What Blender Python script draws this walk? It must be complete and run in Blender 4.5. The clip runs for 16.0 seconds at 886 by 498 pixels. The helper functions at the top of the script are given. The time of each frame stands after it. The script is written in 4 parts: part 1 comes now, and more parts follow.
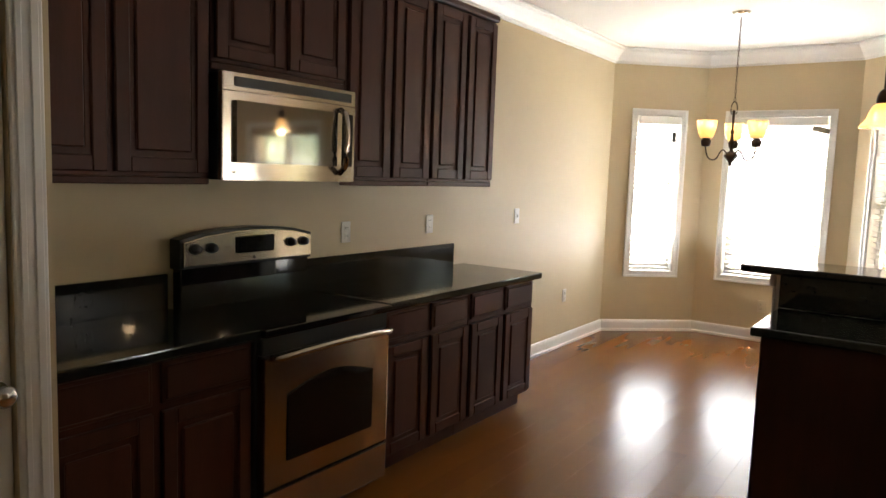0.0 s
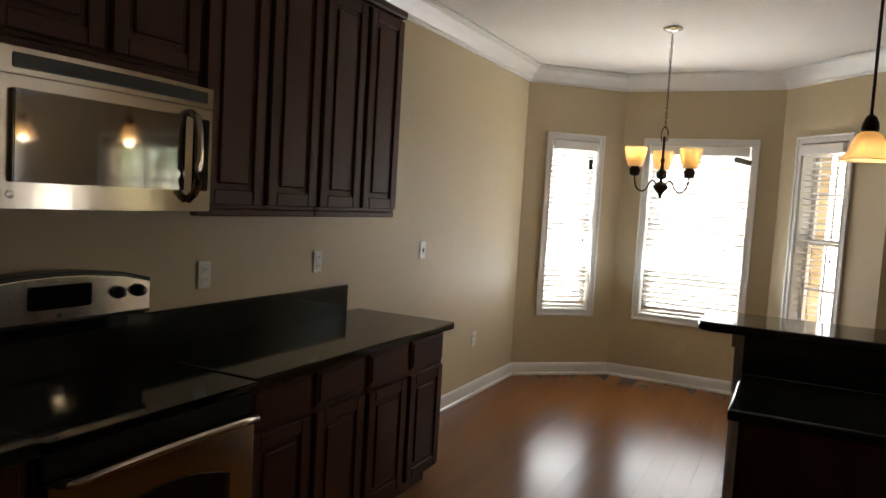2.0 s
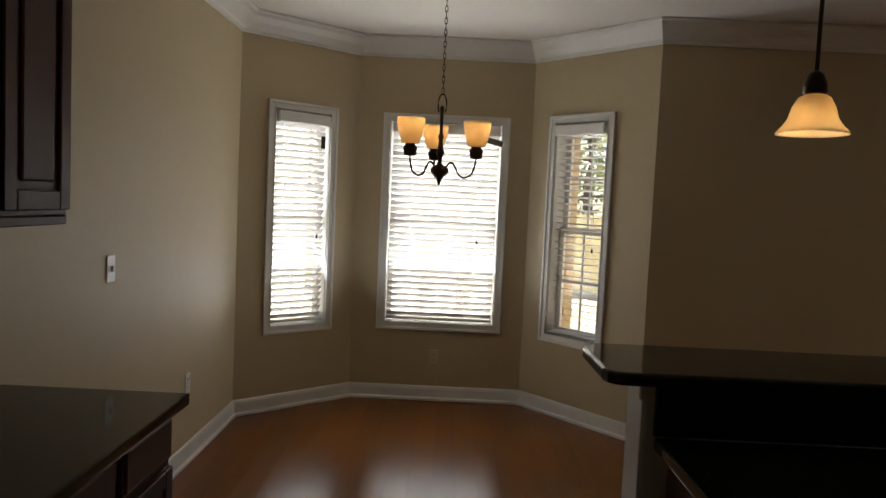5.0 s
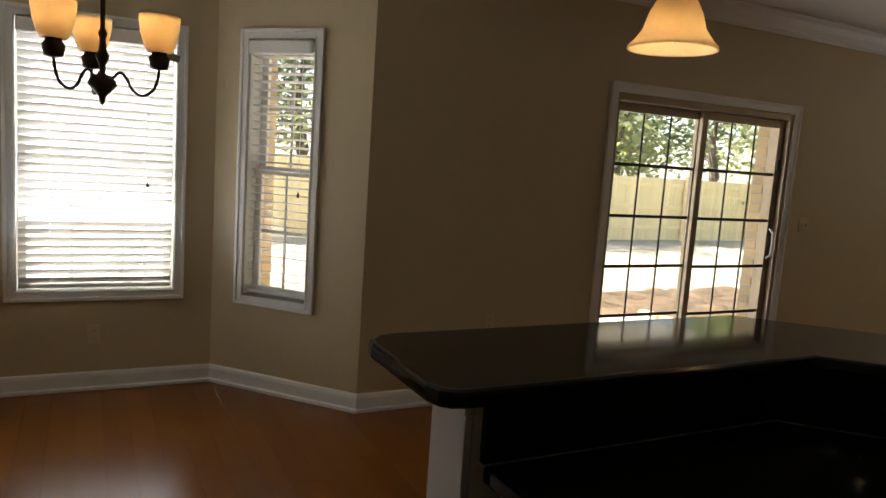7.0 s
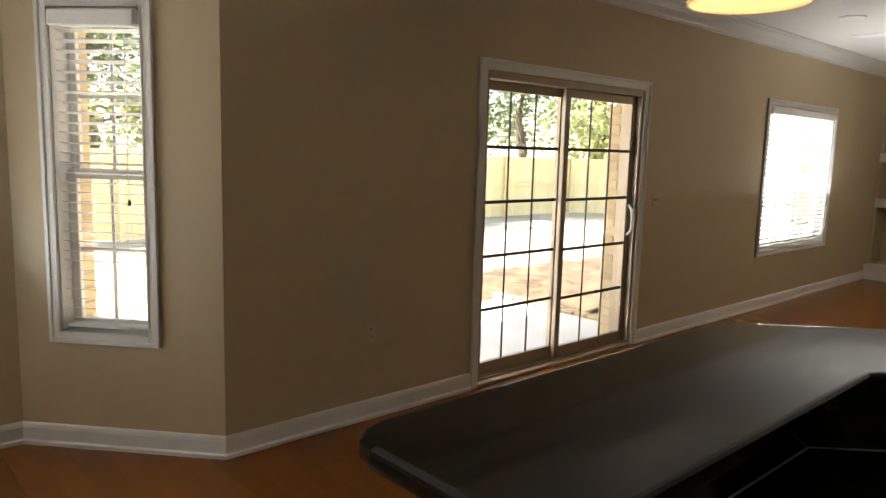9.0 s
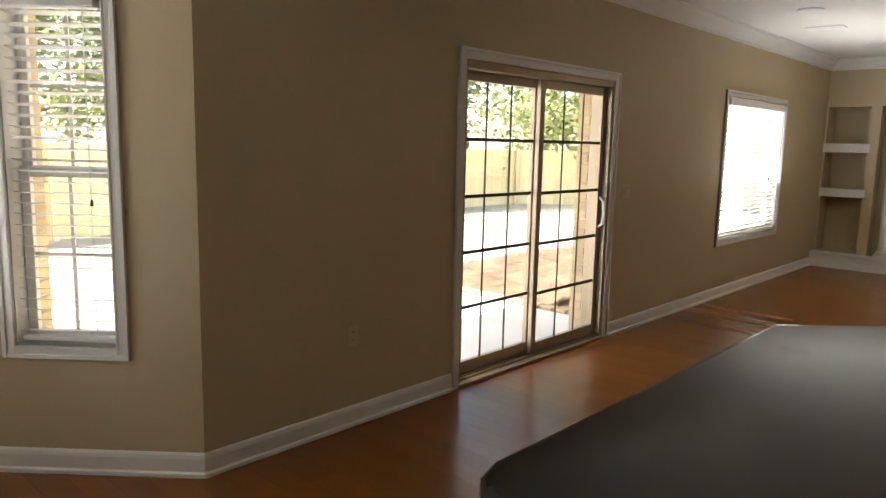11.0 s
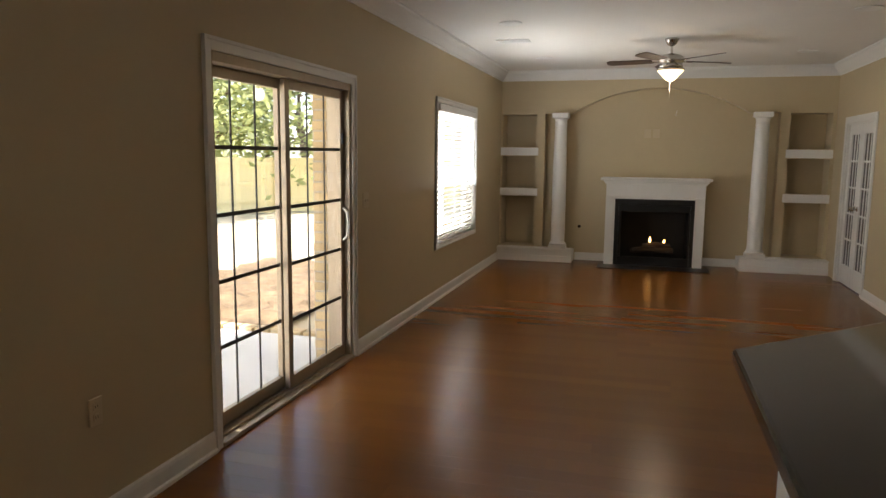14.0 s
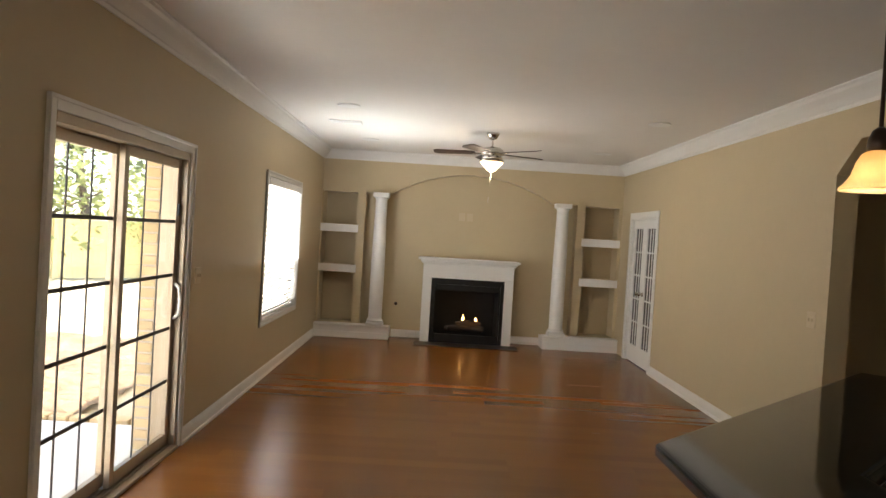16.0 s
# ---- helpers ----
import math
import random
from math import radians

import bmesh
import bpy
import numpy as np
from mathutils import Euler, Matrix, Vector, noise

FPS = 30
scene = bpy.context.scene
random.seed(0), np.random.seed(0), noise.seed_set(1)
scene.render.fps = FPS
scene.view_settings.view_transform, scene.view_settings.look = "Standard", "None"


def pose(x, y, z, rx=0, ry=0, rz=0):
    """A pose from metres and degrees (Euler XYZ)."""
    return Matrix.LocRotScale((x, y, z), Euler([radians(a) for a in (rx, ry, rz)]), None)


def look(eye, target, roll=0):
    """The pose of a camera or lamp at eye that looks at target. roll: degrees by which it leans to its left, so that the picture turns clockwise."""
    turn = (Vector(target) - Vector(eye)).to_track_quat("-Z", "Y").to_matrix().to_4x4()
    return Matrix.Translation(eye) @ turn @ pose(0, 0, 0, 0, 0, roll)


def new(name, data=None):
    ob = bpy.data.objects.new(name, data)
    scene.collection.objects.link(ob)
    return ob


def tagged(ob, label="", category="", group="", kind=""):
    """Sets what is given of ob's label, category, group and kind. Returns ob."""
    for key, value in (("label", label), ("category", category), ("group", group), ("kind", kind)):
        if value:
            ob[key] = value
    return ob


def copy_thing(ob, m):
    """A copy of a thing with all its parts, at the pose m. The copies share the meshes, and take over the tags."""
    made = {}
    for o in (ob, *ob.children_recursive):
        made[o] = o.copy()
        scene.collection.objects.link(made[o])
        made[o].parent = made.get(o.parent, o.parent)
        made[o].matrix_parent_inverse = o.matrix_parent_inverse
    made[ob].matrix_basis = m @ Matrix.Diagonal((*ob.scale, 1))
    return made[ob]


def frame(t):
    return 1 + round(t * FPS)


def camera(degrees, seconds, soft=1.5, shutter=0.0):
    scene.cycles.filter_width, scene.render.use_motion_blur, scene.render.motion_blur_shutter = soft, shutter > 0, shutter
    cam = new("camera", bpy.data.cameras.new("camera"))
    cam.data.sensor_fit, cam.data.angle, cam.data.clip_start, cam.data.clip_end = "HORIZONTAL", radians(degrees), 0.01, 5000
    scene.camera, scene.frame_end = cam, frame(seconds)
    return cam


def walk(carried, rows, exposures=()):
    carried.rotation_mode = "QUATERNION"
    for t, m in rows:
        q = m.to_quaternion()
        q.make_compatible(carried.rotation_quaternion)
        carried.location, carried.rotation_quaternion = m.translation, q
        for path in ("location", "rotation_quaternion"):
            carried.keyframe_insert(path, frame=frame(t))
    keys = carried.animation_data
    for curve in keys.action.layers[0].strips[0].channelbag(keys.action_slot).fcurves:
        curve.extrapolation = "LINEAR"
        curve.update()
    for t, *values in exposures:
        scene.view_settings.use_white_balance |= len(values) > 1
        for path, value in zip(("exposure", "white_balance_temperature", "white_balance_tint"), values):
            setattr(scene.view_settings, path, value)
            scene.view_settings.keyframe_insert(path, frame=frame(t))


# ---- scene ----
cam = camera(64.0, 16.0)
PATH = [
    (0, (2.677, -6.43, 1.499), (1.538, -4.8, 1.286), 2.0),
    (0.5, (2.542, -6.305, 1.529), (1.444, -4.641, 1.363), 1.5),
    (1, (2.458, -6.148, 1.523), (1.422, -4.443, 1.387), 2.0),
    (1.5, (2.34, -5.898, 1.528), (1.338, -4.171, 1.424), 3.6),
    (2, (2.22, -5.743, 1.533), (1.325, -3.96, 1.393), 3.4),
    (2.5, (1.981, -5.646, 1.551), (1.261, -3.787, 1.388), 1.6),
    (3, (1.824, -5.494, 1.521), (1.241, -3.589, 1.339), 1.0),
    (3.5, (1.687, -5.221, 1.541), (1.141, -3.304, 1.381), 0.8),
    (3.7, (1.62, -5.129, 1.554), (1.151, -3.191, 1.404), 1.8),
    (5.8, (1.282, -4.266, 1.535), (1.644, -2.303, 1.409), 3.4),
    (6, (1.237, -4.176, 1.535), (1.735, -2.244, 1.393), 4.4),
    (6.5, (1.232, -3.968, 1.513), (2.044, -2.159, 1.257), 4.4),
    (7, (1.308, -3.78, 1.511), (2.21, -2.013, 1.259), 3.9),
    (7.5, (1.316, -3.614, 1.519), (2.329, -1.903, 1.312), 4.0),
    (8, (1.27, -3.495, 1.532), (2.43, -1.885, 1.282), 1.2),
    (8.5, (1.244, -3.391, 1.587), (2.534, -1.891, 1.294), 2.3),
    (9, (1.288, -3.156, 1.529), (2.615, -1.685, 1.253), 1.6),
    (9.2, (1.305, -3.073, 1.586), (2.618, -1.589, 1.315), 2.1),
    (11.3, (1.191, -2.829, 1.525), (2.661, -1.509, 1.217), 1.9),
    (11.5, (1.174, -2.786, 1.535), (2.645, -1.474, 1.2), 2.7),
    (12, (1.206, -2.563, 1.476), (2.618, -1.183, 1.155), 1.4),
    (12.5, (1.262, -2.561, 1.62), (2.737, -1.248, 1.306), 4.7),
    (13, (1.282, -2.387, 1.575), (3.039, -1.483, 1.264), 2.0),
    (13.5, (1.242, -2.267, 1.562), (3.096, -1.583, 1.252), 3.2),
    (14, (1.357, -2.073, 1.533), (3.265, -1.534, 1.269), 0.6),
    (14.5, (1.307, -1.929, 1.579), (3.259, -1.567, 1.341), 2.3),
    (15, (1.195, -1.778, 1.571), (3.18, -1.64, 1.371), 3.3),
    (15.5, (1.163, -1.675, 1.584), (3.156, -1.687, 1.407), 5.9),
    (16, (1.316, -1.709, 1.583), (3.315, -1.731, 1.542), 3.5),
]
EXPOSURES = [(0, 3.75), (1, 3.25), (2, 2.55), (2.5, 2.25), (3.5, 1.7), (5.8, 1.55), (7, 1.7), (9, 2.38), (12.5, 2.38), (13.5, 2.13), (14.5, 2.33), (16, 2.8)]
walk(cam, [(t, look(eye, target, roll)) for t, eye, target, roll in PATH], EXPOSURES)
WATT_1, WATT_2, WATT_4 = 3.6, 5.8, 11.0

# ---------- world, sun, large lights ----------
world = bpy.data.worlds.new("sky")
scene.world = world
world.use_nodes = True
wn = world.node_tree
sky = wn.nodes.new("ShaderNodeTexSky")
sky.sky_type = "NISHITA"
sky.sun_disc = False
sky.sun_elevation = radians(52)
sky.sun_rotation = radians(-36)
wn.nodes["Background"].inputs[1].default_value = 0.15
wn.links.new(sky.outputs[0], wn.nodes["Background"].inputs[0])

sun_data = bpy.data.lights.new("sun", "SUN")
sun_data.energy, sun_data.angle, sun_data.color = 5.0, radians(0.5), (1.0, 0.95, 0.86)
sun = new("sun", sun_data)
SUN_DIR = Vector((math.sin(radians(-36)) * math.cos(radians(52)), math.cos(radians(-36)) * math.cos(radians(52)), math.sin(radians(52))))
sun.matrix_world = look(SUN_DIR * 30, (0, 0, 0))


def sky_lamp(name, centre, inward, width, height, watts):
    """Daylight that stands in a window's opening, facing the room."""
    d = bpy.data.lights.new(name, "AREA")
    d.shape, d.size, d.size_y, d.energy, d.color = "RECTANGLE", width, height, watts, (0.93, 0.97, 1.0)
    o = new(name, d)
    z = -Vector(inward).normalized()
    x = Vector((0, 0, 1)).cross(z).normalized()
    y = z.cross(x)
    m = Matrix((x, y, z)).transposed().to_4x4()
    m.translation = centre
    o.matrix_world = m
    return o


# ---------- materials ----------
def mat(name, colour, rough=0.5, metal=0.0, noise_scale=0.0, vary=0.0, bump=0.0, coat=0.0, spec=None, random_vary=0.0, stretch=(1, 1, 1), fine=0.0):
    m = bpy.data.materials.new(name)
    m.use_nodes = True
    nt = m.node_tree
    b = nt.nodes["Principled BSDF"]
    b.inputs["Base Color"].default_value = (*colour, 1)
    b.inputs["Roughness"].default_value = rough
    b.inputs["Metallic"].default_value = metal
    if coat:
        b.inputs["Coat Weight"].default_value = coat
        b.inputs["Coat Roughness"].default_value = 0.12
    if spec is not None:
        b.inputs["Specular IOR Level"].default_value = spec
    if noise_scale:
        tc = nt.nodes.new("ShaderNodeTexCoord")
        mp = nt.nodes.new("ShaderNodeMapping")
        mp.inputs["Scale"].default_value = stretch
        nt.links.new(tc.outputs["Object"], mp.inputs["Vector"])
        n1 = nt.nodes.new("ShaderNodeTexNoise")
        n1.inputs["Scale"].default_value = noise_scale
        n1.inputs["Detail"].default_value = 6
        nt.links.new(mp.outputs[0], n1.inputs["Vector"])
        n2 = nt.nodes.new("ShaderNodeTexNoise")
        n2.inputs["Scale"].default_value = noise_scale * 9
        n2.inputs["Detail"].default_value = 3
        nt.links.new(mp.outputs[0], n2.inputs["Vector"])
        add = nt.nodes.new("ShaderNodeMath")
        add.operation = "MULTIPLY_ADD"
        nt.links.new(n2.outputs[0], add.inputs[0])
        add.inputs[1].default_value = 0.4
        nt.links.new(n1.outputs[0], add.inputs[2])
        last = add.outputs[0]
        if random_vary:
            oi = nt.nodes.new("ShaderNodeObjectInfo")
            geo = nt.nodes.new("ShaderNodeNewGeometry")
            s = nt.nodes.new("ShaderNodeMath")
            s.operation = "ADD"
            nt.links.new(oi.outputs["Random"], s.inputs[0])
            nt.links.new(geo.outputs["Random Per Island"], s.inputs[1])
            fr = nt.nodes.new("ShaderNodeMath")
            fr.operation = "FRACT"
            nt.links.new(s.outputs[0], fr.inputs[0])
            mx = nt.nodes.new("ShaderNodeMath")
            mx.operation = "MULTIPLY_ADD"
            nt.links.new(fr.outputs[0], mx.inputs[0])
            mx.inputs[1].default_value = random_vary
            calm = nt.nodes.new("ShaderNodeMath")
            calm.operation = "MULTIPLY"
            calm.inputs[1].default_value = 0.45
            nt.links.new(last, calm.inputs[0])
            nt.links.new(calm.outputs[0], mx.inputs[2])
            last = mx.outputs[0]
        ramp = nt.nodes.new("ShaderNodeMapRange")
        ramp.inputs[1].default_value = 0.18 if random_vary else 0.4
        ramp.inputs[2].default_value = 0.45 + random_vary if random_vary else 1.0
        ramp.inputs[3].default_value = 1 - vary
        ramp.inputs[4].default_value = 1 + vary
        nt.links.new(last, ramp.inputs[0])
        mul = nt.nodes.new("ShaderNodeVectorMath")
        mul.operation = "SCALE"
        mul.inputs[0].default_value = colour
        nt.links.new(ramp.outputs[0], mul.inputs["Scale"])
        nt.links.new(mul.outputs[0], b.inputs["Base Color"])
        if bump:
            bp = nt.nodes.new("ShaderNodeBump")
            bp.inputs["Strength"].default_value = bump
            bp.inputs["Distance"].default_value = 0.004
            nt.links.new(n2.outputs[0], bp.inputs["Height"])
            nt.links.new(bp.outputs[0], b.inputs["Normal"])
        rr = nt.nodes.new("ShaderNodeMapRange")
        rr.inputs[3].default_value = max(rough - 0.05, 0.02)
        rr.inputs[4].default_value = rough + 0.07
        nt.links.new(n1.outputs[0], rr.inputs[0])
        nt.links.new(rr.outputs[0], b.inputs["Roughness"])
    return m


def glow(name, colour, strength, base):
    m = mat(name, base, 0.35)
    b = m.node_tree.nodes["Principled BSDF"]
    b.inputs["Emission Color"].default_value = (*colour, 1)
    b.inputs["Emission Strength"].default_value = strength
    return m


def glass_mat(name, tint=(1, 1, 1), rough=0.0):
    m = bpy.data.materials.new(name)
    m.use_nodes = True
    nt = m.node_tree
    nt.nodes.clear()
    out = nt.nodes.new("ShaderNodeOutputMaterial")
    tr = nt.nodes.new("ShaderNodeBsdfTransparent")
    tr.inputs[0].default_value = (*tint, 1)
    gl = nt.nodes.new("ShaderNodeBsdfGlossy")
    gl.inputs["Roughness"].default_value = rough
    mx = nt.nodes.new("ShaderNodeMixShader")
    mx.inputs[0].default_value = 0.05
    nt.links.new(tr.outputs[0], mx.inputs[1])
    nt.links.new(gl.outputs[0], mx.inputs[2])
    nt.links.new(mx.outputs[0], out.inputs[0])
    return m


WALL = mat("beige_paint", (0.55, 0.45, 0.285), 0.55, 0, 1.3, 0.035, 0.12)
CEILING = mat("ceiling_paint", (0.78, 0.75, 0.70), 0.8, 0, 1.0, 0.03, 0.1)
TRIM = mat("white_trim_paint", (0.78, 0.77, 0.74), 0.32, 0, 2.0, 0.03, 0.03)
FLOOR = mat("cherry_wood_planks", (0.215, 0.078, 0.0135), 0.24, 0, 1.3, 0.10, 0.0, 0.0, 0.30, 0.9, (7, 0.3, 1))
GAP = mat("dark_floor_joint", (0.05, 0.02, 0.01), 0.7)
CAB = mat("espresso_stained_wood", (0.068, 0.022, 0.012), 0.42, 0, 3.0, 0.28, 0.05, 0.0, 0.20, 0.15, (6, 6, 0.6))
STONE = mat("black_granite", (0.010, 0.012, 0.012), 0.05, 0, 60.0, 0.5, 0.0)
STEEL = mat("brushed_stainless_steel", (0.56, 0.50, 0.42), 0.18, 1.0, 3.0, 0.08, 0.03, 0, None, 0, (40, 1, 1))
CHROME = mat("satin_nickel", (0.6, 0.57, 0.52), 0.22, 1.0, 8, 0.05)
BLACKGLASS = mat("black_glass", (0.006, 0.006, 0.007), 0.04, 0, 2, 0.1)
BLACK = mat("black_enamel", (0.012, 0.012, 0.012), 0.3, 0, 5, 0.2)
BRONZE = mat("oil_rubbed_bronze", (0.055, 0.035, 0.025), 0.38, 0.8, 12, 0.3, 0.05)
BLADE = mat("dark_walnut_blade", (0.05, 0.025, 0.015), 0.4, 0, 3, 0.3, 0.05, 0, None, 0, (1, 8, 1))
SHADE = mat("alabaster_glass", (0.80, 0.66, 0.46), 0.3, 0, 9, 0.16)
BULB = glow("bulb", (1.0, 0.75, 0.42), 0.8, (0.9, 0.85, 0.7))
# Glow of the sheets added outside the windows in place of daylight.
BRIGHT = glow("glowing_daylight_sheet", (1.0, 0.99, 0.97), 1.2, (0.8, 0.8, 0.8))
FLAME = glow("gas_flame", (1.0, 0.5, 0.14), 3.0, (0.8, 0.5, 0.2))
PLATE = mat("white_plastic_plate", (0.72, 0.70, 0.66), 0.35, 0, 4, 0.03)
# White plates on dim walls: their shade is put into a beige colour.
SHADED_PLATE = mat("white_plastic_toned_for_shade", (0.60, 0.50, 0.34), 0.4, 0, 4, 0.03)
SLAT = mat("white_faux_wood_slat", (0.80, 0.78, 0.74), 0.4, 0, 4, 0.03, 0.02)
VINYL = mat("white_vinyl", (0.72, 0.70, 0.66), 0.35, 0, 3, 0.04)
TANFRAME = mat("tan_aluminium_frame", (0.34, 0.27, 0.19), 0.4, 0.3, 5, 0.12)
MUNTIN = mat("bronze_muntin", (0.055, 0.045, 0.036), 0.45, 0.2, 6, 0.15)
PANE = glass_mat("window_glass")
# Opaque near-black: the unlit room's shade is put into the pane colour.
DARKPANE = mat("pane_dark_as_unlit_room", (0.03, 0.028, 0.026), 0.05, 0, 2, 0.1)
BRICK = mat("tan_brick", (0.50, 0.38, 0.22), 0.85, 0, 9, 0.25, 0.5, 0, None, 0.4)
MORTAR = mat("mortar", (0.45, 0.40, 0.33), 0.9, 0, 20, 0.15, 0.4)
CONCRETE = mat("concrete_slab", (0.62, 0.61, 0.58), 0.85, 0, 2.5, 0.15, 0.2)
GRASS = mat("dry_lawn", (0.40, 0.34, 0.23), 0.95, 0, 0.8, 0.3, 0.5)
MULCH = mat("pine_straw_mulch", (0.15, 0.10, 0.055), 0.95, 0, 3, 0.6, 0.8)
FENCE = mat("new_pine_board", (0.76, 0.61, 0.31), 0.75, 0, 3, 0.18, 0.15, 0, None, 0.25, (8, 8, 0.7))
BARK = mat("bark", (0.16, 0.12, 0.09), 0.9, 0, 6, 0.35, 0.7, 0, None, 0, (4, 4, 0.6))
LEAF = mat("spring_leaf", (0.24, 0.26, 0.11), 0.6, 0, 3, 0.35, 0, 0, None, 0.6)
LEAFDARK = mat("pine_leaf", (0.10, 0.125, 0.06), 0.65, 0, 3, 0.35, 0, 0, None, 0.6)


def let_light_through(m, colour):
    """Thin leaves and frosted glass also glow with a light behind them."""
    nt = m.node_tree
    tl = nt.nodes.new("ShaderNodeBsdfTranslucent")
    tl.inputs[0].default_value = (*colour, 1)
    mx = nt.nodes.new("ShaderNodeMixShader")
    mx.inputs[0].default_value = 0.5
    nt.links.new(nt.nodes["Principled BSDF"].outputs[0], mx.inputs[1])
    nt.links.new(tl.outputs[0], mx.inputs[2])
    nt.links.new(mx.outputs[0], nt.nodes["Material Output"].inputs[0])


let_light_through(SHADE, (0.95, 0.80, 0.56))
let_light_through(LEAF, (0.46, 0.48, 0.20))
let_light_through(LEAFDARK, (0.22, 0.26, 0.12))
MIRRORGLASS = mat("mirror_coated_black_glass", (0.008, 0.008, 0.009), 0.03, 0, 2, 0.1)
MIRRORGLASS.node_tree.nodes["Principled BSDF"].inputs["IOR"].default_value = 3.2
HALLDOOR = mat("brown_stained_door", (0.16, 0.075, 0.035), 0.4, 0, 2, 0.25, 0.05, 0, None, 0, (6, 6, 0.6))
SOOT = mat("sooty_firebox", (0.010, 0.009, 0.009), 0.55, 0, 4, 0.4, 0.1)
LOG = mat("ceramic_log", (0.04, 0.028, 0.022), 0.85, 0, 8, 0.4, 0.5)


# ---------- mesh helpers ----------
def obj(name, bm, material, parent=None, label="", smooth=False, at=None):
    me = bpy.data.meshes.new(name)
    bm.to_mesh(me)
    bm.free()
    me.materials.append(material)
    if smooth:
        for p in me.polygons:
            p.use_smooth = True
    o = new(name, me)
    if parent:
        o.parent = parent
    if at is not None:
        o.matrix_basis = at
    if label:
        tagged(o, label)
    return o


def part(name, bm, material, parent, label="", smooth=False, at=None):
    return obj(name, bm, material, parent, label, smooth, at)


def thing(name, label, category, m=None, group="", kind=""):
    o = new(name)
    o.empty_display_size = 0.1
    if m is not None:
        o.matrix_basis = m
    return tagged(o, label, category, group, kind)


def box(x0, y0, z0, x1, y1, z1, bevel=0.0, bm=None, segments=1):
    own = bmesh.new()
    bmesh.ops.create_cube(own, size=1)
    for v in own.verts:
        v.co = Vector(((x0 + x1) / 2 + v.co.x * (x1 - x0), (y0 + y1) / 2 + v.co.y * (y1 - y0), (z0 + z1) / 2 + v.co.z * (z1 - z0)))
    if bevel:
        bmesh.ops.bevel(own, geom=list(own.edges), offset=bevel, segments=segments, affect="EDGES", profile=0.7)
    return merge(bm, own)


def merge(bm, own):
    if bm is None:
        return own
    me = bpy.data.meshes.new("scratch")
    own.to_mesh(me)
    own.free()
    bm.from_mesh(me)
    bpy.data.meshes.remove(me)
    return bm


def prism(points, z0, z1, bevel=0.0):
    """A flat outline (x, y) raised from z0 to z1."""
    bm = bmesh.new()
    low = [bm.verts.new((x, y, z0)) for x, y in points]
    high = [bm.verts.new((x, y, z1)) for x, y in points]
    bm.faces.new(list(reversed(low)))
    bm.faces.new(high)
    n = len(points)
    for i in range(n):
        bm.faces.new((low[i], low[(i + 1) % n], high[(i + 1) % n], high[i]))
    bmesh.ops.recalc_face_normals(bm, faces=list(bm.faces))
    if bevel:
        es = [e for e in bm.edges if abs(e.verts[0].co.z - e.verts[1].co.z) < 1e-6]
        bmesh.ops.bevel(bm, geom=es, offset=bevel, segments=3, affect="EDGES", profile=0.6)
    return bm


def lathe(profile, steps=24, bm=None, centre=(0, 0, 0)):
    """Spins a profile of (radius, z) about the upright axis."""
    own = bmesh.new()
    rings = []
    for r, z in profile:
        rings.append([own.verts.new((centre[0] + r * math.cos(2 * math.pi * i / steps), centre[1] + r * math.sin(2 * math.pi * i / steps), centre[2] + z)) for i in range(steps)])
    for a, b in zip(rings, rings[1:]):
        for i in range(steps):
            own.faces.new((a[i], a[(i + 1) % steps], b[(i + 1) % steps], b[i]))
    if profile[0][0] > 0.0005:
        own.faces.new(list(reversed(rings[0])))
    if profile[-1][0] > 0.0005:
        own.faces.new(rings[-1])
    bmesh.ops.recalc_face_normals(own, faces=list(own.faces))
    return merge(bm, own)


def tube(points, radius, steps=10, bm=None):
    """A round bar along points; radius is one number or one for each point."""
    own = bmesh.new()
    pts = [Vector(p) for p in points]
    rings = []
    for i, p in enumerate(pts):
        d = (pts[min(i + 1, len(pts) - 1)] - pts[max(i - 1, 0)]).normalized()
        side = d.cross(Vector((0, 0, 1)))
        if side.length < 0.05:
            side = d.cross(Vector((1, 0, 0)))
        side.normalize()
        up = side.cross(d)
        r = radius[i] if isinstance(radius, (list, tuple)) else radius
        rings.append([own.verts.new(p + (side * math.cos(2 * math.pi * k / steps) + up * math.sin(2 * math.pi * k / steps)) * r) for k in range(steps)])
    for a, b in zip(rings, rings[1:]):
        for k in range(steps):
            own.faces.new((a[k], a[(k + 1) % steps], b[(k + 1) % steps], b[k]))
    own.faces.new(list(reversed(rings[0])))
    own.faces.new(rings[-1])
    bmesh.ops.recalc_face_normals(own, faces=list(own.faces))
    return merge(bm, own)


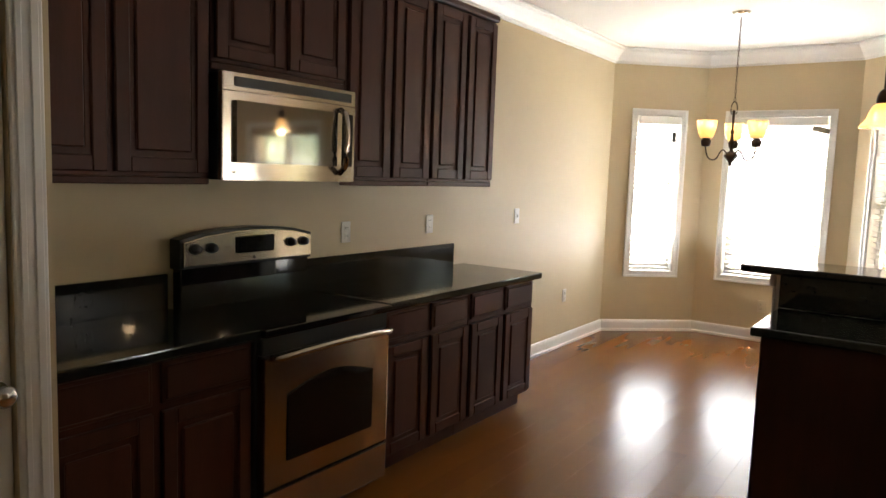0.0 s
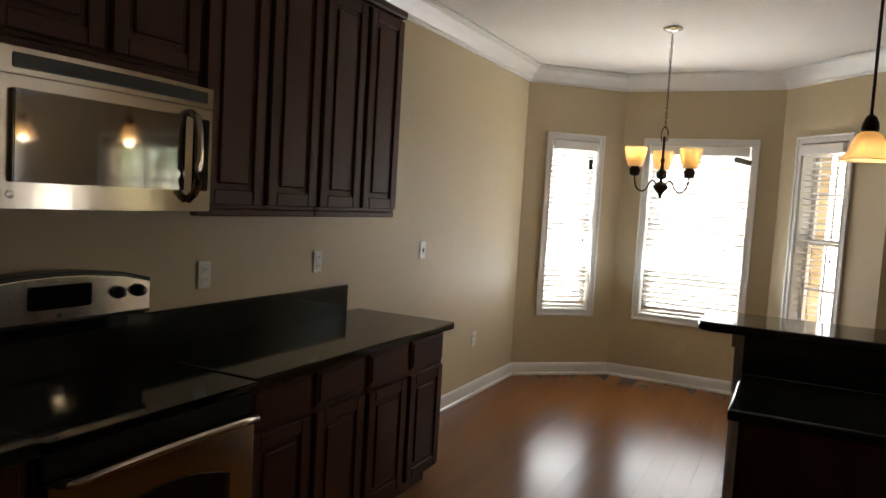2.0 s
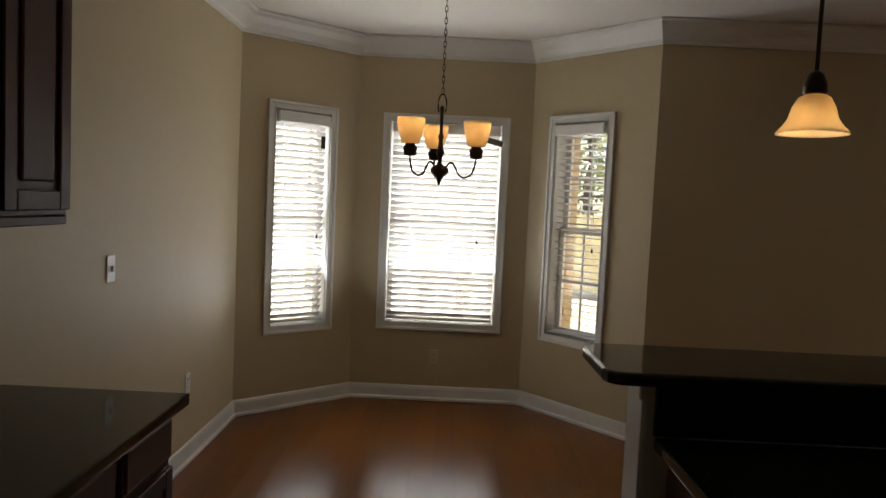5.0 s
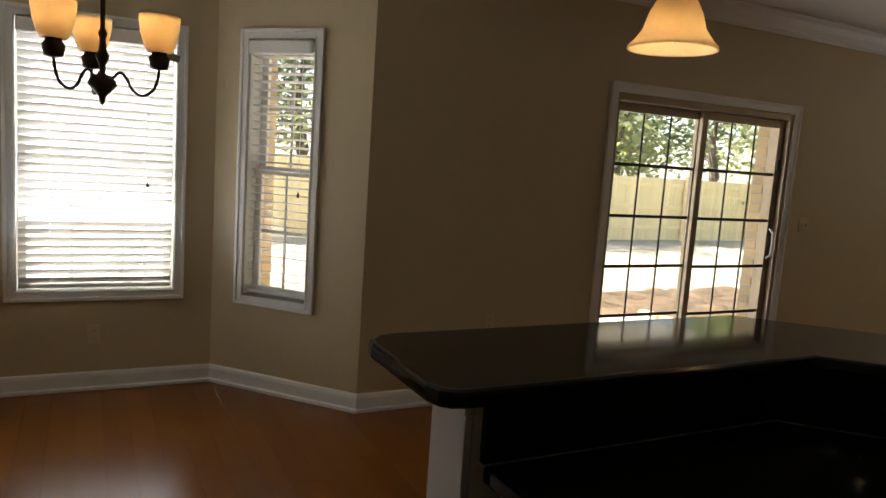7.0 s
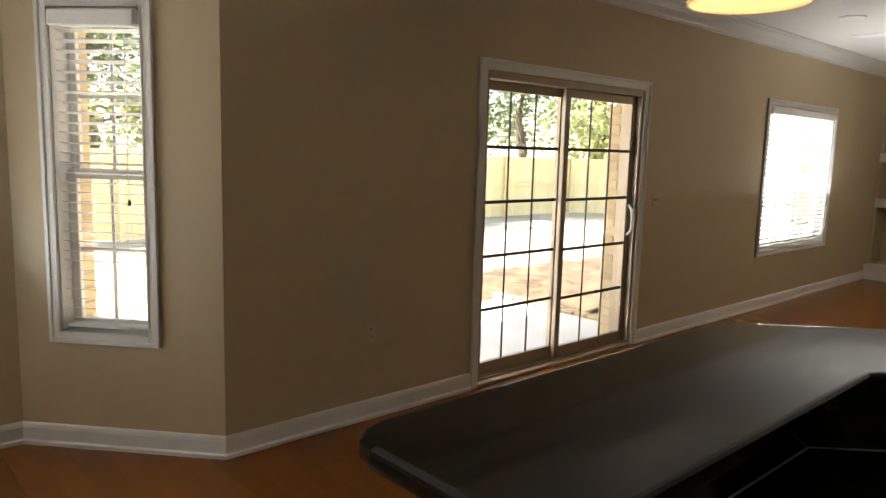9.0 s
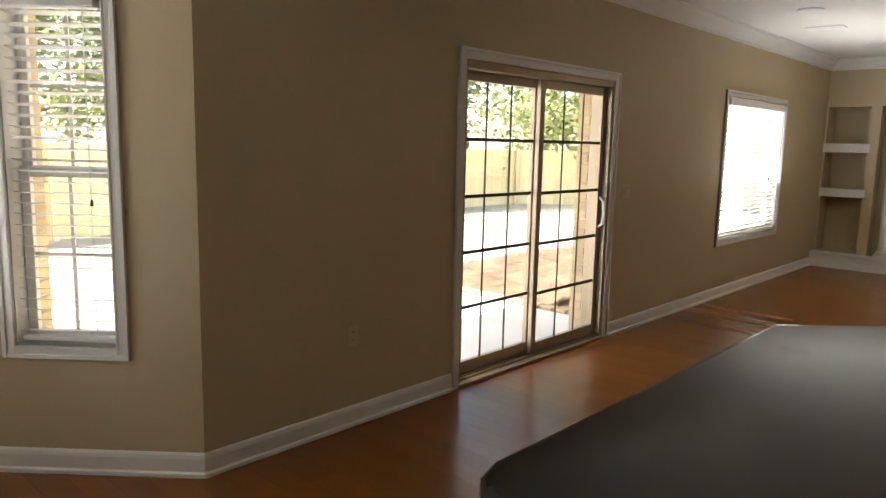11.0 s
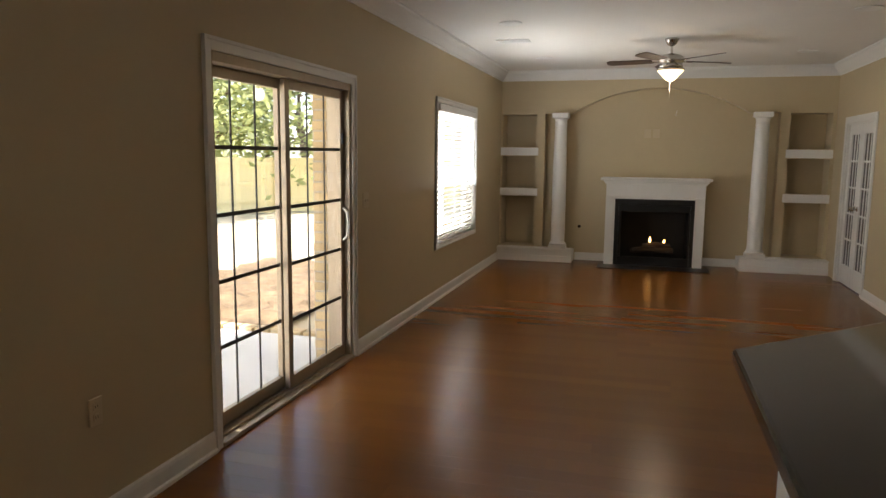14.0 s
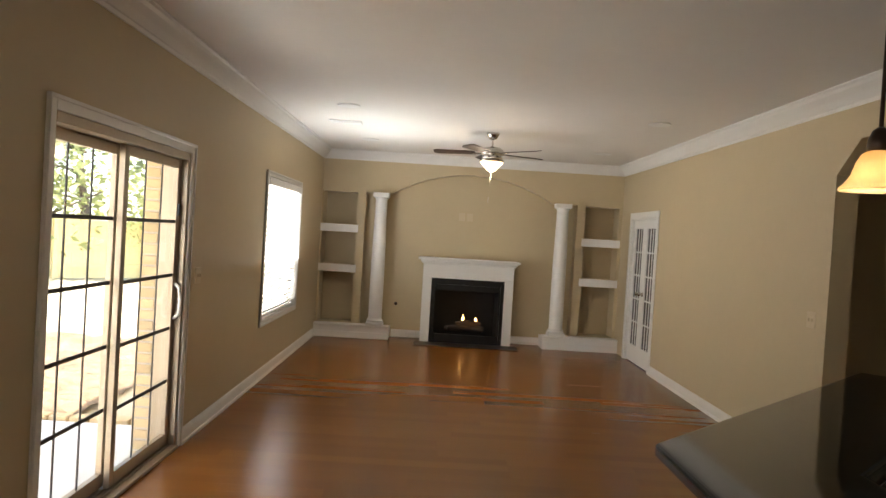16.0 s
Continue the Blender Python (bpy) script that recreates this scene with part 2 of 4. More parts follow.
def sweep(path, profile, closed=False):
    """Carries a profile of (out, up) along a plan path, mitred; out is to the left of the way."""
    bm = bmesh.new()
    pts = [Vector((x, y)) for x, y in path]
    n = len(pts)
    rings = []
    for i, p in enumerate(pts):
        def normal(a, b):
            d = (b - a).normalized()
            return Vector((-d.y, d.x))
        if i == 0:
            m = normal(pts[0], pts[1])
        elif i == n - 1:
            m = normal(pts[-2], pts[-1])
        else:
            n1, n2 = normal(pts[i - 1], p), normal(p, pts[i + 1])
            m = (n1 + n2).normalized()
            m /= max(m.dot(n1), 0.3)
        rings.append([bm.verts.new((p.x + m.x * o, p.y + m.y * o, z)) for o, z in profile])
    k = len(profile)
    for a, b in zip(rings, rings[1:]):
        for j in range(k):
            bm.faces.new((a[j], b[j], b[(j + 1) % k], a[(j + 1) % k]))
    bm.faces.new(rings[0])
    bm.faces.new(list(reversed(rings[-1])))
    bmesh.ops.recalc_face_normals(bm, faces=list(bm.faces))
    return bm


def wall_frame(p, q):
    """The pose of a wall's face: x along it from p to q, y outwards (to the left of the way), z up."""
    d = (Vector(q) - Vector(p)).normalized()
    m = Matrix(((d.x, -d.y, 0, p[0]), (d.y, d.x, 0, p[1]), (0, 0, 1, 0), (0, 0, 0, 1)))
    return m, (Vector(q) - Vector(p)).length


def wall(name, p, q, height, holes, thickness, label, material=None, ends=(0.0, 0.0)):
    """A wall whose room face runs from p to q, cut by holes (s0, s1, z0, z1), built of solid blocks in one mesh."""
    m, length = wall_frame(p, q)
    xs = sorted({-ends[0], length + ends[1], *[h[0] for h in holes], *[h[1] for h in holes]})
    bm = bmesh.new()
    for a, b in zip(xs, xs[1:]):
        mid = (a + b) / 2
        cuts = sorted((h[2], h[3]) for h in holes if h[0] < mid < h[1])
        z = -0.1
        for c0, c1 in cuts:
            if c0 > z:
                box(a, 0, z, b, thickness, c0, 0, bm)
            z = c1
        if z < height:
            box(a, 0, z, b, thickness, height, 0, bm)
    o = obj(name, bm, material or WALL, at=m)
    return tagged(o, label, "wall", kind="structure"), m


# ---------- plan ----------
CEIL = 2.74
A, B, C, D = (0.0, 0.165), (0.71, 0.80), (2.025, 0.80), (2.735, 0.0)
EAST = 11.80
SOUTH = -4.45
T = 0.16
W1 = (0.203, 0.763, 0.545, 2.185)
W2 = (0.19, 1.145, 0.545, 2.185)
W3 = (0.18, 0.75, 0.54, 2.195)
CS = 0.058
SLIDER = (4.46, 6.20)
SLTOP = 2.03
W4 = (8.36, 10.15, 0.545, 2.12)


def hole(w):
    return (w[0] + CS, w[1] - CS, w[2] + CS, w[3] - CS)


wall("wall_west", (0, -7.5), A, CEIL, [], T, "beige painted wall behind the kitchen counter")
_, M1 = wall("wall_bay_west", A, B, CEIL, [hole(W1)], T, "beige painted angled bay wall with a tall window", ends=(0.0, 0.05))
_, M2 = wall("wall_bay_north", B, C, CEIL, [hole(W2)], T, "beige painted bay wall with a wide window", ends=(0.05, 0.05))
_, M3 = wall("wall_bay_east", C, D, CEIL, [hole(W3)], T, "beige painted angled bay wall with a tall window", ends=(0.05, 0.0))
_, M4 = wall("wall_north", D, (EAST + 0.35, 0), CEIL, [(SLIDER[0] - D[0], SLIDER[1] - D[0], -0.1, SLTOP), (W4[0] + CS - D[0], W4[1] - CS - D[0], W4[2] + CS, W4[3] - CS)], T, "long beige painted wall with sliding door and window", ends=(0.0, 0.0))
wall("wall_kitchen_south", (4.3, -7.5), (0, -7.5), CEIL, [], T, "plain beige painted end wall")
wall("wall_kitchen_east", (4.3, SOUTH - 0.2), (4.3, -7.5), CEIL, [], T, "plain beige painted wall beside the hall", ends=(0.2, 0))
wall("wall_hall_south", (7.7, -6.2), (4.46, -6.2), CEIL, [], T, "beige painted wall at the end of the hall")
wall("wall_hall_east", (7.7, SOUTH - T), (7.7, -6.2), CEIL, [], T, "plain beige painted hall wall")
FD = (10.12, 11.22)
wall("wall_south", (EAST + 0.35, SOUTH), (4.46, SOUTH), CEIL, [(EAST + 0.35 - FD[1], EAST + 0.35 - FD[0], -0.1, 1.96), (EAST + 0.35 - 6.20, EAST + 0.35 - 4.46, -0.1, 2.38)], T, "beige painted wall with french doors and a hall opening")
obj("arch_corner", prism([(0, 0), (0.26, 0), (0, -0.22)], 0, T), WALL, at=Matrix(((-1, 0, 0, 6.20), (0, 0, -1, SOUTH), (0, 1, 0, 2.38), (0, 0, 0, 1))))
tagged(bpy.data.objects["arch_corner"], "beige painted clipped corner of the hall opening", "wall", kind="structure")
tagged(obj("ceiling", prism([(-0.2, -7.7), (4.5, -7.7), (4.5, -6.4), (7.9, -6.4), (7.9, -4.65), (12.4, -4.65), (12.4, 0.2), (2.8, 0.2), (2.15, 1.2), (0.5, 1.2), (-0.2, 0.35)], CEIL, CEIL + 0.15), CEILING), "off-white matt painted ceiling", "ceiling", kind="structure")

# crown moulding and baseboards
CROWN = [(0, CEIL - 0.14), (-0.012, CEIL - 0.14), (-0.018, CEIL - 0.12), (-0.03, CEIL - 0.115), (-0.06, CEIL - 0.075), (-0.095, CEIL - 0.04), (-0.105, CEIL - 0.018), (-0.125, CEIL - 0.012), (-0.125, CEIL - 0.002), (0, CEIL - 0.002)]
BASE = [(0, 0.0), (-0.026, 0.0), (-0.026, 0.018), (-0.016, 0.026), (-0.014, 0.085), (-0.010, 0.102), (-0.004, 0.112), (0, 0.112)]
tagged(obj("crown_moulding", sweep([(0, -7.5), A, B, C, D, (EAST + 0.001, 0)], CROWN), TRIM), "white painted crown moulding under the ceiling", "moulding", kind="structure")
tagged(obj("crown_moulding", sweep([(EAST, 0), (EAST, SOUTH), (4.46, SOUTH)], CROWN), TRIM), "white painted crown moulding under the ceiling", "moulding", kind="structure")
for path in ([(0, -2.37), A, B, C, D, (SLIDER[0] - 0.067, 0)], [(SLIDER[1] + 0.067, 0), (EAST - 0.18, 0)], [(FD[0] - 0.081, SOUTH), (6.20, SOUTH)], [(EAST + 0.2, -1.11), (EAST + 0.2, -1.55)], [(EAST + 0.2, -2.885), (EAST + 0.2, -3.35)]):
    tagged(obj("baseboard", sweep(path, BASE), TRIM), "white painted baseboard along the floor", "baseboard", kind="structure")


# ---------- windows with blinds ----------
def casing_bm(w, h, cs, deep=0.022, sill=True):
    """A picture-frame casing of mitred, stepped boards; x, z in the wall's face, y towards the room negative."""
    bm = bmesh.new()
    for off, width, d in ((0, cs, deep * 0.6), (0, cs * 0.35, deep), (cs * 0.82, cs * 0.18, deep * 0.85)):
        o, i = off, off + width
        box(o, -d, o, i, 0.0, h - o, 0.002, bm)
        box(w - i, -d, o, w - o, 0.0, h - o, 0.002, bm)
        box(i, -d, h - i, w - i, 0.0, h - o, 0.002, bm)
        box(i, -d, o, w - i, 0.0, i, 0.002, bm)
    return bm


def slat_bm(w):
    """One slat with the two holes that its lift cords run through."""
    bm = bmesh.new()
    xs = [-w / 2 + 0.01]
    for f in (0.2, 0.8):
        xs += [w * f - w / 2 - 0.006, w * f - w / 2 + 0.006]
    xs.append(w / 2 - 0.01)
    for i, (a, c) in enumerate(zip(xs, xs[1:])):
        for y0, y1 in (((-0.024, -0.0022), (0.0022, 0.024)) if i % 2 else ((-0.024, 0.024),)):
            box(a, y0, -0.0015, c, y1, 0.0015, 0, bm)
    return bm


def blind(m, w, h, z_shift, tilt, label):
    """A faux wood blind inside the opening (w by h): valance, slats, bottom rail, ladder cords, wand."""
    b = thing("window_blind", label, "blind", m)
    part("valance", box(0.006, -0.050, h - 0.085, w - 0.006, 0.004, h - 0.006, 0.008), SLAT, b)
    part("head_rail", box(0.012, 0.008, h - 0.055, w - 0.012, 0.045, h - 0.006, 0.002), SLAT, b)
    part("bottom_rail", box(0.012, 0.004, 0.012, w - 0.012, 0.05, 0.032, 0.004), SLAT, b)
    n = int((h - 0.12) / 0.046)
    first = None
    for i in range(n):
        at = pose(w / 2, 0.028, 0.055 + (h - 0.15) * i / (n - 1), tilt + random.uniform(-1.2, 1.2), random.uniform(-0.25, 0.25), 0)
        if first is None:
            first = part("slat", slat_bm(w), SLAT, b, at=at)
        else:
            o = new("slat", first.data)
            o.parent, o.matrix_basis = b, at
    for f in (0.2, 0.8):
        part("ladder_cord", tube([(w * f, 0.003, 0.03), (w * f, 0.003, h - 0.05)], 0.0012, 5), SLAT, b)
    part("lift_cord", tube([(w * 0.82, -0.006, h - 0.08), (w * 0.82, -0.006, h * 0.42)], 0.0015, 5), SLAT, b)
    part("cord_tassel", lathe([(0.002, 0.03), (0.007, 0.02), (0.008, 0)], 8, None, (w * 0.82, -0.006, h * 0.42 - 0.02)), BRONZE, b)
    return b


def window(name, m, w, tilt, label, glow_watts=0, columns=2, upward=0.5):
    s0, s1, z0, z1 = w
    width, height = s1 - s0, z1 - z0
    base = m @ pose(s0, 0, z0)
    t = thing(name, label, "window", base, kind="structure")
    part("casing", casing_bm(width, height, CS), TRIM, t)
    ow, oh = width - 2 * CS, height - 2 * CS
    bm = box(CS - 0.004, 0.0, CS - 0.02, width - CS + 0.004, T, CS, 0)
    box(CS - 0.02, 0.0, CS, CS + 0.004, T, height - CS, 0, bm)
    box(width - CS - 0.004, 0.0, CS, width - CS + 0.02, T, height - CS, 0, bm)
    box(CS, 0.0, height - CS - 0.004, width - CS, T, height - CS + 0.02, 0, bm)
    part("jamb", bm, TRIM, t)
    for k, (a, c, y) in enumerate(((CS + 0.004, CS + oh / 2 + 0.02, 0.085), (CS + oh / 2 - 0.02, height - CS - 0.004, 0.118))):
        x0, x1 = CS + 0.006, width - CS - 0.006
        bm = box(x0, y, a, x0 + 0.045, y + 0.03, c, 0.003)
        box(x1 - 0.045, y, a, x1, y + 0.03, c, 0.003, bm)
        box(x0 + 0.045, y, a, x1 - 0.045, y + 0.03, a + 0.045, 0.003, bm)
        box(x0 + 0.045, y, c - 0.045, x1 - 0.045, y + 0.03, c, 0.003, bm)
        sash = part("sash", bm, VINYL, t)
        for j in range(1, columns):
            xm = x0 + (x1 - x0) * j / columns
            part("muntin", box(xm - 0.008, y + 0.010, a + 0.045, xm + 0.008, y + 0.02, c - 0.045), VINYL, sash)
        zm = (a + c) / 2
        part("muntin", box(x0 + 0.045, y + 0.011, zm - 0.008, x1 - 0.045, y + 0.019, zm + 0.008), VINYL, sash)
        p = part("pane", box(x0 + 0.045, y + 0.014, a + 0.045, x1 - 0.045, y + 0.017, c - 0.045), PANE, sash)
        p.visible_shadow = False
    blind(base @ pose(CS + 0.006, 0.012, CS + 0.004), ow - 0.012, oh - 0.008, 0, tilt, "white faux wood blind, slats " + ("nearly closed" if abs(tilt) > 30 else "open"))
    if glow_watts:
        c = base @ Vector((width / 2, T + 0.05, height / 2))
        n = (base.to_3x3() @ Vector((0, -1, upward)))
        # Added glowing sheet beyond the pane stands in for the overexposed yard.
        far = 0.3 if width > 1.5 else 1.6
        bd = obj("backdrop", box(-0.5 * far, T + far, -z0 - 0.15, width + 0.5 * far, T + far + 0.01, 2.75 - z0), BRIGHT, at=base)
        tagged(bd, "glowing white sheet added as overexposed daylight beyond the blind", "backdrop", kind="structure")
        sky_lamp("daylight_" + name, c, n, ow + 0.05, oh + 0.05, glow_watts)
    return t


window("window_1", M1, W1, -48, "tall narrow white bay window with a pale blind", WATT_1)
window("window_2", M2, W2, -48, "wide white bay window with a pale blind", WATT_2, 3)
window("window_3", M3, W3, -12, "tall narrow white bay window looking onto the yard")
window("window_4", M4, (W4[0] - D[0], W4[1] - D[0], W4[2], W4[3]), -40, "white living room window with a bright blind", WATT_4, 3, 1.3)


# ---------- sliding door ----------
def sliding_door():
    x0, x1 = SLIDER
    t = thing("door_1", "tan framed sliding patio door with grilles, closed", "door", pose(x0, 0, 0), kind="structure")
    w, h = x1 - x0, SLTOP
    bm = bmesh.new()
    for a, b, z0, z1 in ((-0.066, 0.0, 0, h + 0.066), (w, w + 0.066, 0, h + 0.066), (0.0, w, h, h + 0.066)):
        box(a, -0.014, z0, b, 0.0, z1, 0.003, bm)
    for a, b, z0, z1 in ((-0.066, -0.046, 0, h + 0.066), (w + 0.046, w + 0.066, 0, h + 0.066), (-0.046, w + 0.046, h + 0.046, h + 0.066)):
        box(a, -0.024, z0, b, -0.014, z1, 0.003, bm)
    part("casing", bm, TRIM, t)
    bm = box(0, 0.0, 0.03, 0.03, T + 0.02, h, 0.003)
    box(w - 0.03, 0.0, 0.03, w, T + 0.02, h, 0.003, bm)
    box(0.03, 0.0, h - 0.05, w - 0.03, T + 0.02, h, 0.003, bm)
    part("frame", bm, TANFRAME, t)
    bm = box(0.0, -0.02, 0.0, w, T + 0.02, 0.022, 0.003)
    for y in (0.03, 0.075, 0.12):
        box(0.0, y, 0.022, w, y + 0.006, 0.036, 0, bm)
    part("threshold", bm, TANFRAME, t)
    for k, (a, b, y) in enumerate(((0.03, w / 2 + 0.03, 0.095), (w / 2 - 0.03, w - 0.03, 0.045))):
        st = 0.055
        bm = box(a, y, 0.036, a + st, y + 0.035, h - 0.05, 0.003)
        box(b - st, y, 0.036, b, y + 0.035, h - 0.05, 0.003, bm)
        box(a + st, y, 0.036, b - st, y + 0.035, 0.036 + 0.08, 0.003, bm)
        box(a + st, y, h - 0.05 - 0.06, b - st, y + 0.035, h - 0.05, 0.003, bm)
        leaf = part("door_leaf", bm, TANFRAME, t)
        z0, z1 = 0.116, h - 0.11
        p = part("pane", box(a + st, y + 0.016, z0, b - st, y + 0.020, z1), PANE, leaf)
        p.visible_shadow = False
        for i in range(1, 5):
            z = z0 + (z1 - z0) * i / 5
            part("muntin", box(a + st, y + 0.008, z - 0.011, b - st, y + 0.015, z + 0.011), MUNTIN, leaf)
        for i in (1, 2):
            x = a + st + (b - a - 2 * st) * i / 3
            part("muntin", box(x - 0.007, y + 0.009, z0, x + 0.007, y + 0.0145, z1), MUNTIN, leaf)
        if k == 1:
            part("handle", tube([(b - 0.03, y, 0.90), (b - 0.03, y - 0.035, 0.93), (b - 0.03, y - 0.045, 1.02), (b - 0.03, y - 0.035, 1.11), (b - 0.03, y, 1.14)], 0.011, 10), PLATE, leaf, "white pull handle")
            part("lock", box(b - 0.045, y - 0.012, 1.60, b - 0.02, y, 1.68, 0.003), BLACK, leaf, "black security lock")
    return t


sliding_door()


# ---------- kitchen ----------
def panel_door(w, h, raised=True, d=0.02):
    """A raised-panel door in the plane y, z with its face towards +x; corner at the origin."""
    bm = box(0, 0, 0, d * 0.45, w, h, 0.0)
    r = min(0.055, w * 0.2)
    for a, b, z0, z1 in ((0, r, 0, h), (w - r, w, 0, h), (r, w - r, 0, r), (r, w - r, h - r, h)):
        box(d * 0.4, a, z0, d, b, z1, 0.004, bm)
    return bm


def raised_panel(w, h, d=0.02):
    g = min(0.055, w * 0.2) + 0.022
    return box(d * 0.4, g, g, d * 0.9, w - g, h - g, 0.007)


def drawer_front(w, h, d=0.02):
    bm = box(0, 0, 0, d * 0.6, w, h, 0.003)
    box(d * 0.5, 0.012, 0.012, d, w - 0.012, h - 0.012, 0.006, bm)
    return bm


def base_cabinet(y0, width, doors, label):
    t = thing("base_cabinet", label, "cabinet", pose(0, y0, 0), "base cabinets under the counter")
    part("body", box(0.002, 0.001, 0.10, 0.56, width - 0.001, 0.846, 0.002), CAB, t)
    part("toe_kick", box(0.002, 0.001, 0.0, 0.49, width - 0.001, 0.099), CAB, t)
    w = width / doors
    for i in range(doors):
        part("drawer", drawer_front(w - 0.036, 0.145), CAB, t, at=pose(0.561, i * w + 0.018, 0.685))
        leaf = part("door", panel_door(w - 0.036, 0.54), CAB, t, at=pose(0.561, i * w + 0.018, 0.12))
        part("panel", raised_panel(w - 0.036, 0.54), CAB, leaf)
    return t


def wall_cabinet(y0, width, doors, z0, z1, label):
    t = thing("wall_cabinet", label, "cabinet", pose(0, y0, z0), "wall cabinets over the counter")
    part("body", box(0.002, 0.001, 0.0, 0.30, width - 0.001, z1 - z0, 0.002), CAB, t)
    part("light_rail", box(0.27, 0.001, -0.028, 0.303, width - 0.001, -0.001, 0.004), CAB, t)
    w = width / doors
    for i in range(doors):
        leaf = part("door", panel_door(w - 0.03, z1 - z0 - 0.03), CAB, t, at=pose(0.301, i * w + 0.015, 0.015))
        part("panel", raised_panel(w - 0.03, z1 - z0 - 0.03), CAB, leaf)
    part("top_moulding", box(0.25, 0.001, z1 - z0 + 0.001, 0.33, width - 0.001, z1 - z0 + 0.04, 0.008), CAB, t)
    return t


RY0, RY1 = -4.655, -3.895
UT = 2.44
base_cabinet(RY1 + 0.003, 0.757, 2, "espresso stained base cabinet with drawers beside the range")
base_cabinet(RY1 + 0.762, 0.755, 2, "espresso stained base cabinet at the counter's free end")
base_cabinet(-5.48, 0.822, 2, "dark espresso base cabinet between range and pantry")
wall_cabinet(RY1 + 0.002, 0.685, 2, 1.45, UT, "espresso wall cabinet with two tall raised panel doors")
wall_cabinet(RY1 + 0.689, 0.68, 2, 1.45, UT, "espresso wall cabinet at the end of the row")
wall_cabinet(RY0 + 0.002, RY1 - RY0 - 0.004, 2, 1.902, UT, "short espresso wall cabinet above the microwave")
wall_cabinet(-5.48, 0.822, 2, 1.45, UT, "espresso wall cabinet between microwave and pantry")


def worktop(y0, y1, label, overhang):
    t = thing("worktop", label, "worktop", pose(0, y0, 0.847))
    w = y1 - y0
    part("slab", box(0.002, 0.0, 0.0, 0.615, w + overhang, 0.038, 0.007, None, 2), STONE, t)
    part("backsplash", box(0.002, 0.0, 0.0385, 0.022, w - 0.125 if overhang else w, 0.186, 0.003), STONE, t)
    return t


worktop(RY1 + 0.002, -2.375, "polished black granite worktop with low backsplash", 0.02)
worktop(-5.482, RY0 - 0.002, "polished black granite worktop beside the pantry", 0.0)


def range_cooker():
    t = thing("range_cooker", "freestanding stainless steel electric range with black glass top", "range", pose(0, RY0 + 0.004, 0) @ Matrix.Diagonal((0.95, 1, 0.96, 1)))
    w = RY1 - RY0 - 0.008
    part("body", box(0.02, 0, 0.02, 0.60, w, 0.885, 0.004), BLACK, t)
    part("cooktop", box(0.02, -0.002, 0.886, 0.665, w + 0.002, 0.918, 0.008, None, 2), BLACKGLASS, t, "black glass cooktop")
    door = part("oven_door", box(0.601, 0.006, 0.245, 0.655, w - 0.006, 0.80, 0.008, None, 2), STEEL, t)
    pts = []
    for i in range(13):
        a = i / 12
        pts.append((0.12 + (w - 0.24) * a, 0.63 + 0.055 * math.sin(math.pi * a)))
    outline = [(0.12, 0.345), (w - 0.12, 0.345)] + list(reversed(pts))
    part("oven_window", prism(outline, 0.0, 0.006, 0.002), BLACKGLASS, door, "dark arched oven glass", at=Matrix(((0, 0, 1, 0.655), (1, 0, 0, 0), (0, 1, 0, 0), (0, 0, 0, 1))))
    hp = [(0.66, 0.03, 0.80), (0.70, 0.05, 0.805)] + [(0.705 + 0.012 * math.sin(math.pi * i / 8), 0.05 + (w - 0.1) * i / 8, 0.808 + 0.012 * math.sin(math.pi * i / 8)) for i in range(1, 8)] + [(0.70, w - 0.05, 0.805), (0.66, w - 0.03, 0.80)]
    part("handle", tube(hp, 0.015, 12), STEEL, door, "curved steel bar handle", True)
    part("control_band", box(0.601, 0.004, 0.805, 0.64, w - 0.004, 0.884, 0.006), BLACK, t)
    part("storage_drawer", box(0.601, 0.006, 0.06, 0.655, w - 0.006, 0.235, 0.008, None, 2), STEEL, t)
    # backguard
    part("riser", box(0.03, 0.01, 0.919, 0.09, w - 0.01, 1.115, 0.004), BLACKGLASS, t)
    top = [(0.0, 1.232), (w * 0.15, 1.258), (w * 0.35, 1.272), (w * 0.5, 1.276), (w * 0.65, 1.272), (w * 0.85, 1.258), (w, 1.232)]
    out = [(0.0, 1.10), (w, 1.10)] + list(reversed(top))
    yz = Matrix(((0, 0, 1, 0), (1, 0, 0, 0), (0, 1, 0, 0), (0, 0, 0, 1)))
    part("backguard", prism(out, 0.022, 0.10, 0.006), BLACK, t, at=yz)
    inner = [(0.012, 1.112), (w - 0.012, 1.112)] + [(0.012 + (w - 0.024) * a / w, z - 0.012) for a, z in reversed(top)]
    face = part("control_panel", prism(inner, 0.1005, 0.114, 0.004), STEEL, t, "steel control panel", at=yz)
    disp = part("display", box(0.1135, w * 0.37, 1.155, 0.120, w * 0.66, 1.235, 0.006), BLACKGLASS, t, "black clock display")
    for f in (0.085, 0.195, 0.80, 0.91):
        part("knob", lathe([(0.024, 0.0), (0.024, 0.012), (0.018, 0.016), (0.017, 0.03), (0.0, 0.031)], 16), BLACK, t, "black round knob", True, at=pose(0.114, w * f, 1.19, 0, 90, 0))
    part("badge", lathe([(0.008, 0), (0.008, 0.002), (0, 0.002)], 12), BLACK, t, at=pose(0.114, w * 0.51, 1.13, 0, 90, 0))
    for f in (0.29, 0.33):
        part("indicator", lathe([(0.003, 0), (0.003, 0.002), (0, 0.002)], 8), BLACK, t, at=pose(0.114, w * f, 1.19, 0, 90, 0))
    return t


range_cooker()


